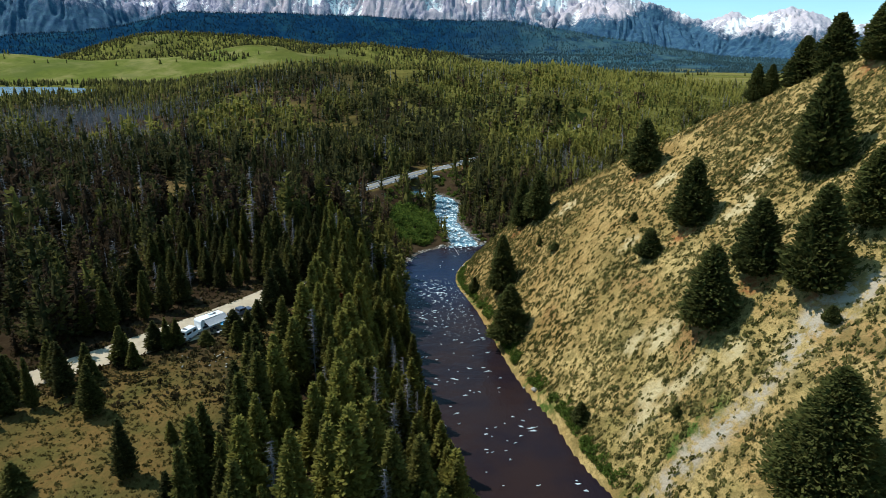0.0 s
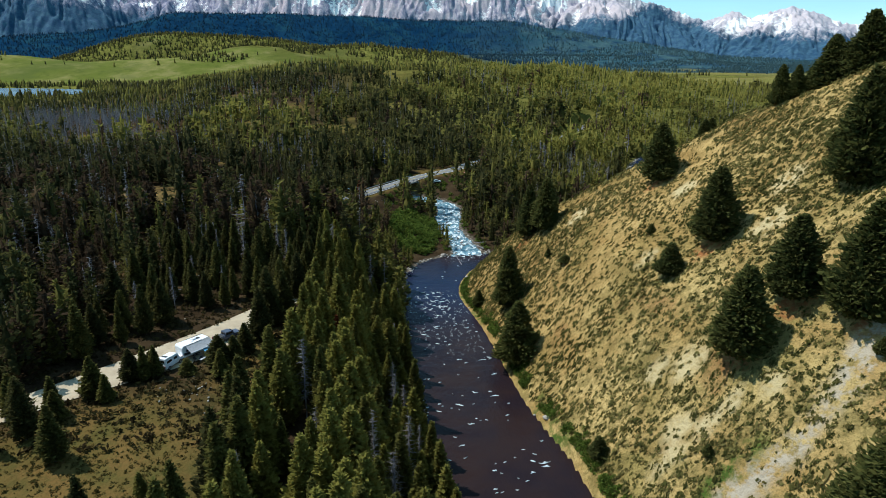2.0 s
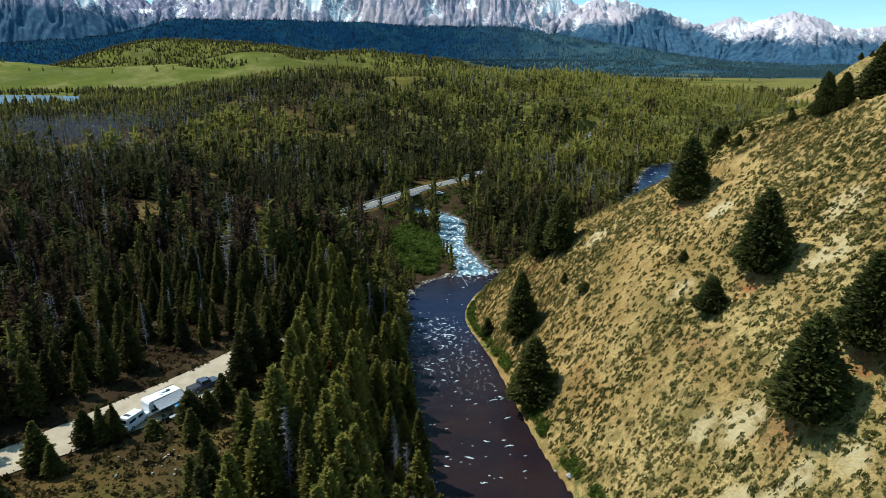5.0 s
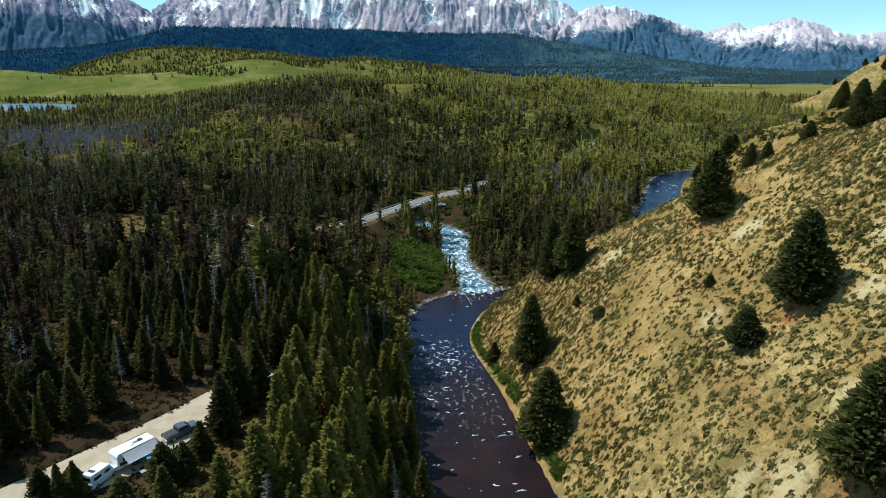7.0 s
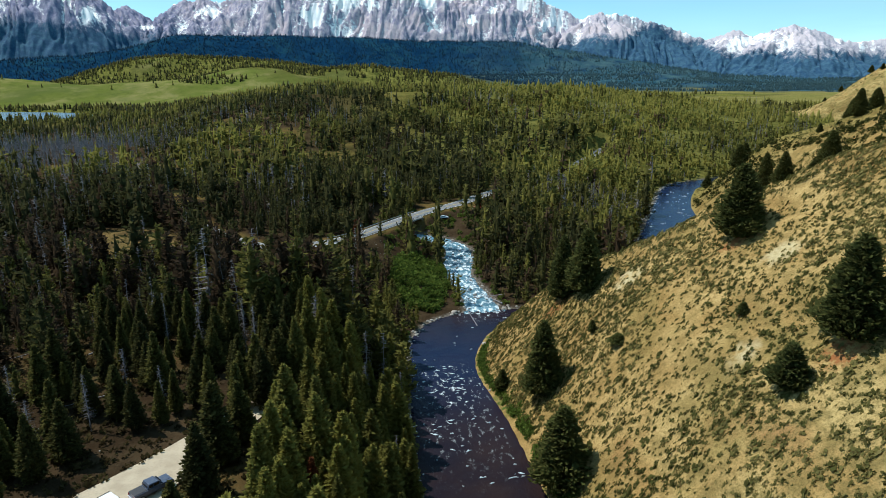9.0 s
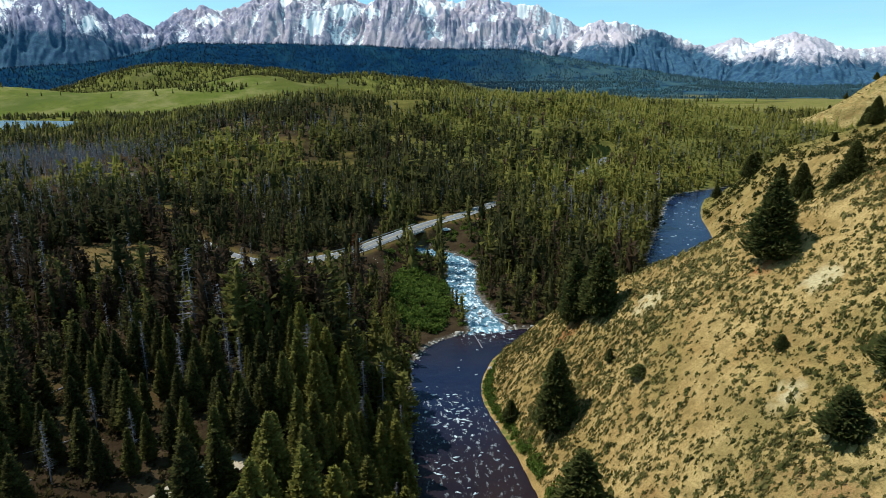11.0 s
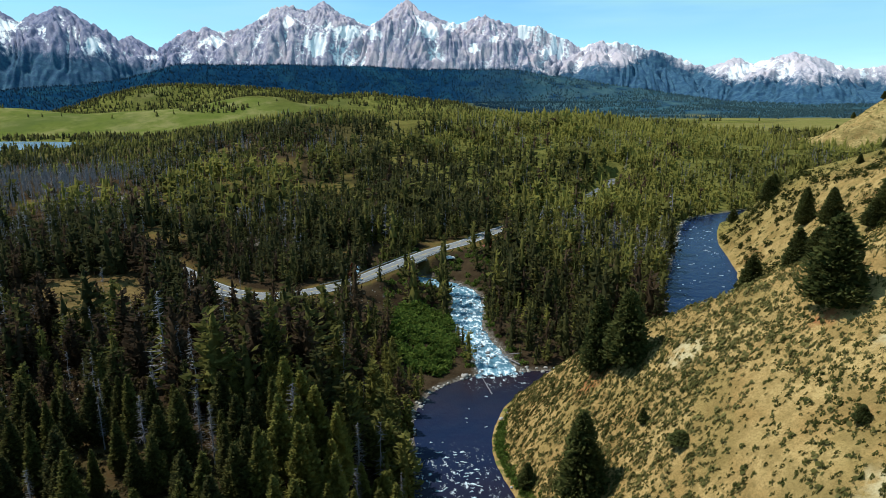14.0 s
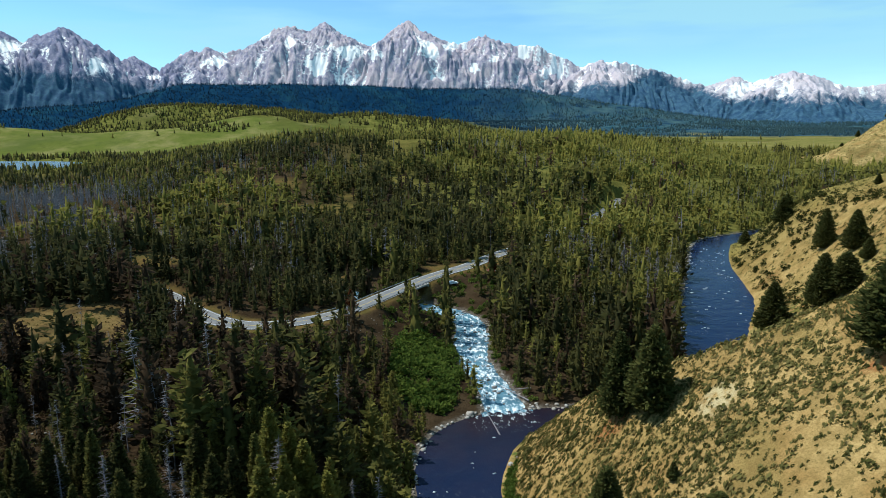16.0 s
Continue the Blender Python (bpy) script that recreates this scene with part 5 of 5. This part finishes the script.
def foam_material():
    k = Nodes("foam")
    col = k.mix(k.step(k.noise(5, 4), 0.35, 0.65), (0.70, 0.76, 0.79), (0.36, 0.45, 0.50))
    return k.done(col, 0.6, 0.0, 0.3)


M_FOAM = foam_material()
riffles()

# ---- fallen logs ----


def log(x0, y0, x1, y1, girth, lift0=0.15, lift1=0.15, label="bare grey fallen log"):
    z0, z1 = terrain_at(x0, y0) + lift0, terrain_at(x1, y1) + lift1
    a, b = Vector((x0, y0, z0)), Vector((x1, y1, z1))
    L = (b - a).length
    V, F = trunk_mesh(rt, L, girth, 7, 7)
    V2, F2 = snag_branches(rt, L, 10, 0.9, 0.03)
    ob = link_mesh("fallen_log", np.concatenate([V, V2]), np.concatenate([F, F2 + len(V)]), M_GREY, smooth=False)
    ob.matrix_basis = Matrix.Translation(a) @ (b - a).to_track_quat("Z", "Y").to_matrix().to_4x4()
    return tagged(ob, label, "log", "fallen logs")


log(22, 245.5, 19.2, 260, 0.17, 1.2, 1.2, "bare grey trunk lying across the pool")
log(32.5, 262, 24, 276, 0.2, 0.5, 1.2, "bare log lodged across the white water")
log(34, 268, 24.5, 269.5, 0.16, 0.5, 1.3, "bare log lodged across the white water")
log(-6, 187, -1.5, 194, 0.16, 1.5, 0.3, "bare grey log leaning down the river bank")
log(-52, 163, -61, 158, 0.15)
log(-66, 181, -72, 170, 0.14)
log(-84, 176, -77, 184, 0.15)
log(-183, 398, -196, 412, 0.3, 0.3, 4)
log(-70, 152, -78, 156, 0.14)
log(-1, 132, 4.5, 126, 0.14, 0.8, 1.0, "bare grey log leaning down the river bank")

# ---- vehicles and camp ----


def paint(name, c, rough=0.3, metal=0.0):
    k = Nodes(name)
    dust = k.step(k.noise(2.5, 5), 0.45, 0.8)
    col = k.mix(k.math("MULTIPLY", dust, 0.3), c, (0.34, 0.29, 0.22))
    return k.done(col, k.math("ADD", k.math("MULTIPLY", dust, 0.3), rough), metal, 0.5)


M_WHITE = paint("white_paint", (0.78, 0.79, 0.80))
M_SLATE = paint("slate_blue_paint", (0.060, 0.075, 0.115), 0.28)
M_REDP = paint("red_paint", (0.36, 0.03, 0.03))
M_GLASS = plain("dark_window_glass", (0.012, 0.014, 0.017), 0.08, 0.0, 0.6, 0.1)
M_RUBBER = plain("tyre_rubber", (0.02, 0.02, 0.02), 0.85)
M_METAL = plain("grey_metal", (0.45, 0.46, 0.48), 0.4, 0.8)
M_TRIM = plain("dark_trim", (0.035, 0.036, 0.04), 0.6)
M_AWNING = plain("grey_awning_cloth", (0.33, 0.34, 0.36), 0.85)
M_BLUE = plain("light_blue_cloth", (0.10, 0.36, 0.58), 0.8)
M_LAMP_R = plain("red_lamp_glass", (0.35, 0.02, 0.02), 0.25)
M_LAMP_W = plain("clear_lamp_glass", (0.75, 0.75, 0.72), 0.2)


def block(size, at, bevel=0.03, segments=2):
    bm = bmesh.new()
    bmesh.ops.create_cube(bm, size=1.0)
    bmesh.ops.scale(bm, vec=size, verts=bm.verts)
    if bevel:
        bmesh.ops.bevel(bm, geom=bm.edges[:], offset=bevel, segments=segments, affect="EDGES", profile=0.6)
    bmesh.ops.translate(bm, vec=at, verts=bm.verts)
    return bm


def shell(outline, width, bevel=0.06):
    """A side outline of (x, z) drawn out to a width, with rounded edges."""
    bm = bmesh.new()
    f = bm.faces.new([bm.verts.new((x, -width / 2, z)) for x, z in outline])
    r_ = bmesh.ops.extrude_face_region(bm, geom=[f])
    bmesh.ops.translate(bm, vec=(0, width, 0), verts=[v for v in r_["geom"] if isinstance(v, bmesh.types.BMVert)])
    bmesh.ops.recalc_face_normals(bm, faces=bm.faces)
    bmesh.ops.bevel(bm, geom=bm.edges[:], offset=bevel, segments=2, affect="EDGES", profile=0.6)
    return bm


def rod(a, b, rad, sides=8):
    bm = bmesh.new()
    a, b = Vector(a), Vector(b)
    m = Matrix.Translation((a + b) / 2) @ (b - a).to_track_quat("Z", "Y").to_matrix().to_4x4()
    bmesh.ops.create_cone(bm, cap_ends=True, segments=sides, radius1=rad, radius2=rad, depth=(b - a).length, matrix=m)
    return bm


def wheel(owner, x, y, rad, width):
    w_ = part("wheel", rod((x, y - width / 2, rad), (x, y + width / 2, rad), rad, 18), M_RUBBER, owner, "black rubber tyre")
    out = 1 if y > 0 else -1
    part("rim", rod((x, y + out * (width / 2 - 0.02), rad), (x, y + out * (width / 2 + 0.02), rad), rad * 0.58, 14), M_METAL, w_)


def stand(thing, x, y, turn, label, category, group=""):
    thing.matrix_basis = pose(x, y, terrain_at(x, y) + 0.19, 0, 0, turn)
    return tagged(thing, label, category, group)


def motor_car(name, colour, length, width, outline, cabin, glass, wheels):
    """A car: front towards +x. outline, cabin: side outlines; glass: windows as (size, place)."""
    car = new(name)
    part("body", shell(outline, width, 0.07), colour, car)
    part("cab", shell(cabin, width * 0.88, 0.09), colour, car)
    for size, at in glass:
        part("window", block(size, at, 0.015, 1), M_GLASS, car, "dark tinted window")
    for x in wheels:
        for y in (-width / 2 + 0.1, width / 2 - 0.1):
            wheel(car, x, y, 0.36, 0.24)
    for y in (-width * 0.36, width * 0.36):
        part("headlight", block((0.08, 0.32, 0.16), (length / 2 - 0.01, y, 0.82), 0.02, 1), M_LAMP_W, car)
        part("tail_light", block((0.08, 0.16, 0.30), (-length / 2 + 0.01, y * 1.15, 0.9), 0.02, 1), M_LAMP_R, car)
    part("front_bumper", block((0.16, width * 0.96, 0.22), (length / 2 + 0.02, 0, 0.5), 0.05), M_TRIM, car)
    part("rear_bumper", block((0.16, width * 0.96, 0.2), (-length / 2 - 0.02, 0, 0.52), 0.05), M_METAL, car)
    return car


def pickup():
    car = motor_car("pickup_truck", M_SLATE, 5.6, 1.98,
                    [(-2.75, 0.45), (2.75, 0.45), (2.8, 0.8), (2.68, 1.08), (1.35, 1.16), (-2.75, 1.12)],
                    [(1.42, 1.10), (0.75, 1.78), (-0.62, 1.84), (-0.95, 1.10)],
                    [((0.05, 1.45, 0.50), (1.06, 0, 1.44)), ((0.05, 1.4, 0.42), (-0.83, 0, 1.48)), ((0.75, 0.04, 0.40), (0.36, -0.875, 1.47)), ((0.75, 0.04, 0.40), (0.36, 0.875, 1.47)),
                     ((0.55, 0.04, 0.38), (-0.36, -0.875, 1.47)), ((0.55, 0.04, 0.38), (-0.36, 0.875, 1.47))], (1.75, -1.7))
    part("bed_cover", block((1.72, 1.72, 0.07), (-1.86, 0, 1.17), 0.03), M_TRIM, car, "black cover over the truck bed")
    part("hood_scoop", block((0.9, 1.1, 0.05), (2.0, 0, 1.13), 0.02), M_SLATE, car)
    for y in (-1.12, 1.12):
        part("mirror", block((0.12, 0.22, 0.2), (1.0, y, 1.22), 0.03), M_TRIM, car)
    return car


def white_van():
    car = motor_car("van", M_WHITE, 4.9, 1.95,
                    [(-2.4, 0.42), (2.4, 0.42), (2.45, 0.85), (2.3, 1.08), (1.6, 1.16), (-2.42, 1.2)],
                    [(1.7, 1.10), (1.1, 2.2), (-2.2, 2.42), (-2.38, 1.12)],
                    [((0.05, 1.4, 0.55), (1.33, 0, 1.55)), ((0.05, 1.35, 0.5), (-2.31, 0, 1.85)), ((0.95, 0.04, 0.46), (0.5, -0.875, 1.55)), ((0.95, 0.04, 0.46), (0.5, 0.875, 1.55)),
                     ((1.3, 0.04, 0.46), (-1.2, -0.875, 1.57)), ((1.3, 0.04, 0.46), (-1.2, 0.875, 1.57))], (1.5, -1.45))
    part("roof_hatch", block((0.5, 1.1, 0.06), (-1.2, 0.1, 2.38), 0.02), M_TRIM, car, "dark roof hatch")
    part("rear_stripe", block((0.02, 1.7, 0.1), (-2.42, 0, 1.05), 0.0), M_TRIM, car)
    return car


def camper():
    tr = new("travel_trailer")
    L, W = 6.5, 2.45
    part("body", shell([(-3.15, 0.55), (2.75, 0.55), (3.2, 1.0), (3.2, 2.05), (2.75, 2.78), (-2.9, 2.92), (-3.2, 2.6)], W, 0.1), M_WHITE, tr)
    part("side_band", block((5.6, 0.02, 0.5), (-0.1, -W / 2 - 0.006, 1.25), 0.0), M_TRIM, tr, "dark grey band along the side")
    part("side_band", block((5.6, 0.02, 0.22), (-0.1, W / 2 + 0.006, 1.2), 0.0), M_TRIM, tr, "dark grey band along the side")
    part("roof_edge", block((5.7, 0.07, 0.07), (-0.1, -W / 2 + 0.02, 2.86), 0.02), M_TRIM, tr, "dark roof gutter")
    part("roof_edge", block((5.7, 0.07, 0.07), (-0.1, W / 2 - 0.02, 2.86), 0.02), M_TRIM, tr, "dark roof gutter")
    part("roof_hatch", block((0.75, 0.6, 0.1), (1.0, 0.1, 2.9), 0.03), M_TRIM, tr, "dark roof hatch")
    part("roof_vent", block((0.45, 0.45, 0.14), (-0.4, -0.25, 2.93), 0.04), M_WHITE, tr)
    part("air_conditioner", block((0.95, 0.7, 0.26), (0.2, 0.25, 2.98), 0.08), M_WHITE, tr)
    for x, w_ in ((-1.9, 1.0), (1.9, 0.9)):
        for y in (-1, 1):
            part("window", block((w_, 0.03, 0.55), (x, y * (W / 2 + 0.015), 1.85), 0.01, 1), M_GLASS, tr, "dark tinted window")
    part("window", block((0.03, 1.3, 0.55), (-3.14, 0, 1.9), 0.01, 1), M_GLASS, tr, "dark rear window")
    part("window", block((0.03, 1.3, 0.5), (3.21, 0, 1.65), 0.01, 1), M_GLASS, tr, "dark front window")
    d_ = part("door", block((0.68, 0.03, 1.75), (0.4, -W / 2 - 0.02, 1.55), 0.01, 1), M_WHITE, tr)
    part("door_handle", block((0.05, 0.05, 0.14), (0.66, -W / 2 - 0.05, 1.45), 0.01, 1), M_METAL, d_)
    for x in (-0.75, 0.0):
        for y in (-W / 2 + 0.12, W / 2 - 0.12):
            wheel(tr, x, y, 0.34, 0.22)
    part("drawbar", rod((2.9, 0, 0.5), (4.2, 0, 0.48), 0.06), M_TRIM, tr)
    part("gas_bottle", rod((3.45, 0, 0.52), (3.45, 0, 1.05), 0.2, 12), M_WHITE, tr)
    part("step", block((0.6, 0.3, 0.05), (0.4, -W / 2 - 0.2, 0.35), 0.01, 1), M_METAL, tr)
    for y in (-0.95, 0.95):
        part("tail_light", block((0.04, 0.14, 0.3), (-3.17, y, 1.0), 0.01, 1), M_LAMP_R, tr)
    bm = bmesh.new()
    n = 9
    rows = []
    for i in range(n):
        f = i / (n - 1)
        y, z = -W / 2 - 0.05 - 1.7 * f, 2.76 - 0.85 * f - 0.06 * math.sin(math.pi * f)
        rows.append([bm.verts.new((x, y, z)) for x in (-2.5, -1.2, 0.1, 1.4, 2.6)])
    for a, b in zip(rows[:-1], rows[1:]):
        for k in range(4):
            bm.faces.new((a[k], a[k + 1], b[k + 1], b[k]))
    r_ = bmesh.ops.extrude_face_region(bm, geom=bm.faces[:])
    bmesh.ops.translate(bm, vec=(0, 0, 0.03), verts=[v for v in r_["geom"] if isinstance(v, bmesh.types.BMVert)])
    aw = part("awning", bm, M_AWNING, tr, "grey cloth awning rolled out over the camp")
    part("awning_roller", rod((-2.55, -W / 2 - 1.78, 1.90), (2.65, -W / 2 - 1.78, 1.90), 0.06), M_WHITE, aw)
    for x in (-2.5, 2.6):
        part("awning_arm", rod((x, -W / 2 - 0.02, 0.9), (x, -W / 2 - 1.74, 1.90), 0.03), M_METAL, aw)
    return tr


HEAD = 51.3
stand(camper(), -41.0, 127.4, HEAD, "white travel trailer with grey awning parked on gravel", "trailer")
stand(pickup(), -36.4, 133.7, 47, "slate-blue pickup truck with black bed cover on gravel", "truck")
stand(white_van(), -43.9, 122.6, 70, "white van parked behind the travel trailer", "van")


def sun_canopy():
    c = new("sun_canopy")
    bm = bmesh.new()
    for x, y, z in ((-1.1, -0.8, 1.5), (1.1, -0.8, 1.5), (1.2, 0.8, 2.0), (-1.2, 0.8, 2.0)):
        bm.verts.new((x, y, z))
    bm.verts.ensure_lookup_table()
    bm.faces.new(bm.verts[:])
    bmesh.ops.subdivide_edges(bm, edges=bm.edges[:], cuts=3, use_grid_fill=True)
    for v in bm.verts:
        v.co.z -= 0.14 * (1 - (v.co.x / 1.2) ** 2) * (1 - (v.co.y / 0.9) ** 2)
    r_ = bmesh.ops.extrude_face_region(bm, geom=bm.faces[:])
    bmesh.ops.translate(bm, vec=(0, 0, 0.03), verts=[v for v in r_["geom"] if isinstance(v, bmesh.types.BMVert)])
    part("cloth", bm, M_BLUE, c)
    for x, y, z in ((-1.08, -0.78, 1.5), (1.08, -0.78, 1.5), (1.17, 0.78, 2.0), (-1.17, 0.78, 2.0)):
        part("pole", rod((x, y, -0.1), (x, y, z), 0.025, 6), M_METAL, c)
    return c


stand(sun_canopy(), -37.9, 126.4, 40, "light-blue cloth sun canopy on thin poles", "canopy")


def camp_chair():
    c = new("camp_chair")
    part("seat", block((0.5, 0.5, 0.05), (0, 0, 0.42), 0.02), M_TRIM, c)
    part("backrest", block((0.06, 0.5, 0.5), (-0.24, 0, 0.68), 0.02), M_TRIM, c)
    for x in (-0.22, 0.22):
        for y in (-0.22, 0.22):
            part("leg", rod((x, y, -0.1), (x, y, 0.42), 0.018, 6), M_METAL, c)
    return c


chair_ = stand(camp_chair(), -38.9, 124.6, 120, "black folding camp chair under the awning", "chair", "chairs at the camp")
for x_, y_, a_ in ((-39.9, 124.2, 80), (-36.6, 127.9, 190)):
    copy_thing(chair_, pose(x_, y_, terrain_at(x_, y_) + 0.19, 0, 0, a_))


def camp_table():
    t_ = new("camp_table")
    part("tabletop", block((1.2, 0.7, 0.05), (0, 0, 0.72), 0.015), M_AWNING, t_)
    for x in (-0.5, 0.5):
        for y in (-0.28, 0.28):
            part("leg", rod((x, y, -0.1), (x, y, 0.7), 0.02, 6), M_METAL, t_)
    return t_


stand(camp_table(), -38.2, 123.6, 50, "grey folding camp table beside the chairs", "table")


def roadside_car(colour):
    return motor_car("car", colour, 4.6, 1.85,
                     [(-2.25, 0.42), (2.25, 0.42), (2.3, 0.75), (2.1, 0.95), (1.2, 1.02), (-2.2, 1.05)],
                     [(1.25, 0.98), (0.55, 1.48), (-1.35, 1.52), (-2.0, 1.0)],
                     [((0.05, 1.3, 0.36), (0.93, 0, 1.24)), ((0.05, 1.25, 0.32), (-1.74, 0, 1.26)), ((1.5, 0.04, 0.3), (-0.4, -0.83, 1.27)), ((1.5, 0.04, 0.3), (-0.4, 0.83, 1.27))], (1.4, -1.4))


stand(roadside_car(M_WHITE), 18.2, 359.5, 10, "white car parked in grass below the highway", "car")
stand(roadside_car(M_REDP), 35.6, 368.5, 20, "red car parked under trees beside the highway", "car")

# ---- highway: markings and guardrails ----


def stripe(name, line, shift, half_w, material, label, lo, hi):
    tan = np.gradient(line[:, :2], axis=0)
    tan /= np.linalg.norm(tan, axis=1)[:, None]
    nor = np.stack([tan[:, 1], -tan[:, 0]], -1)
    c = line.copy()
    c[:, :2] += nor * shift
    c[:, 2] = half_w
    c = c[(c[:, 0] > lo) & (c[:, 0] < hi)]
    tagged(ribbon(name, c, material, 2, 0.012), label, "marking", kind="structure")


M_LINE = plain("white_road_paint", (0.70, 0.70, 0.68), 0.7)
M_YELLOW = plain("yellow_road_paint", (0.55, 0.38, 0.06), 0.7)
hw_line = finer(HIGHWAY, 1.0)
for sh_ in (-3.6, 3.6):
    stripe("edge_line", hw_line, sh_, 0.09, M_LINE, "white edge line on the asphalt", -130, 75)
for sh_ in (-0.16, 0.16):
    stripe("centre_line", hw_line, sh_, 0.07, M_YELLOW, "yellow centre line on the asphalt", -130, 75)


def guardrail(shift, lo, hi):
    tan = np.gradient(hw_line[:, :2], axis=0)
    tan /= np.linalg.norm(tan, axis=1)[:, None]
    nor = np.stack([tan[:, 1], -tan[:, 0]], -1)
    p = hw_line[:, :2] + nor * shift
    m = (p[:, 0] > lo) & (p[:, 0] < hi)
    p, z = p[m], hw_line[m, 3]
    g = new("guardrail")
    V, F = [], []
    prof = [(0.0, 0.42), (0.05, 0.5), (0.0, 0.58), (0.05, 0.66), (0.0, 0.74), (-0.03, 0.74), (-0.03, 0.42)]
    nn = nor[m]
    for i in range(len(p)):
        for o, h in prof:
            V.append((p[i, 0] + nn[i, 0] * o, p[i, 1] + nn[i, 1] * o, z[i] + h))
    k = len(prof)
    for i in range(len(p) - 1):
        for j in range(k):
            a, b = i * k + j, i * k + (j + 1) % k
            F.append((a, b, b + k, a + k))
    link_mesh("rail", np.array(V), np.array(F), M_METAL, g)
    first = None
    for i in range(0, len(p), 3):
        if first is None:
            first = part("post", block((0.14, 0.14, 1.1), (0, 0, 0), 0.01, 1), M_BARK, g)
            ob = first
        else:
            ob = new("post", first.data)
            ob.parent = g
        ob.location = (p[i, 0] - nn[i, 0] * 0.1, p[i, 1] - nn[i, 1] * 0.1, z[i] + 0.2)
    tagged(g, "grey steel guardrail on wooden posts along the highway", "guardrail", "guardrails of the highway")


guardrail(-4.5, -34, 4)
guardrail(4.5, -26, 16)


def bridge():
    b = new("bridge")
    part("deck", block((11, 9.6, 0.7), (0, 0, -0.42), 0.05), M_CONC, b)
    for x in (-5.2, 5.2):
        part("abutment", block((0.9, 9.8, 7.5), (x, 0, -4.4), 0.08), M_CONC, b)
    i = int(np.argmin(np.hypot(hw_line[:, 0] - 1.5, hw_line[:, 1] - 352)))
    t_ = hw_line[i + 1] - hw_line[i - 1]
    b.matrix_basis = pose(hw_line[i, 0], hw_line[i, 1], hw_line[i, 3] - 0.08, 0, 0, math.degrees(math.atan2(t_[1], t_[0])))
    tagged(b, "low concrete highway bridge over the creek", "bridge")


M_CONC = plain("weathered_concrete", (0.36, 0.34, 0.31), 0.9, wear=0.3, scale=1.2)
bridge()
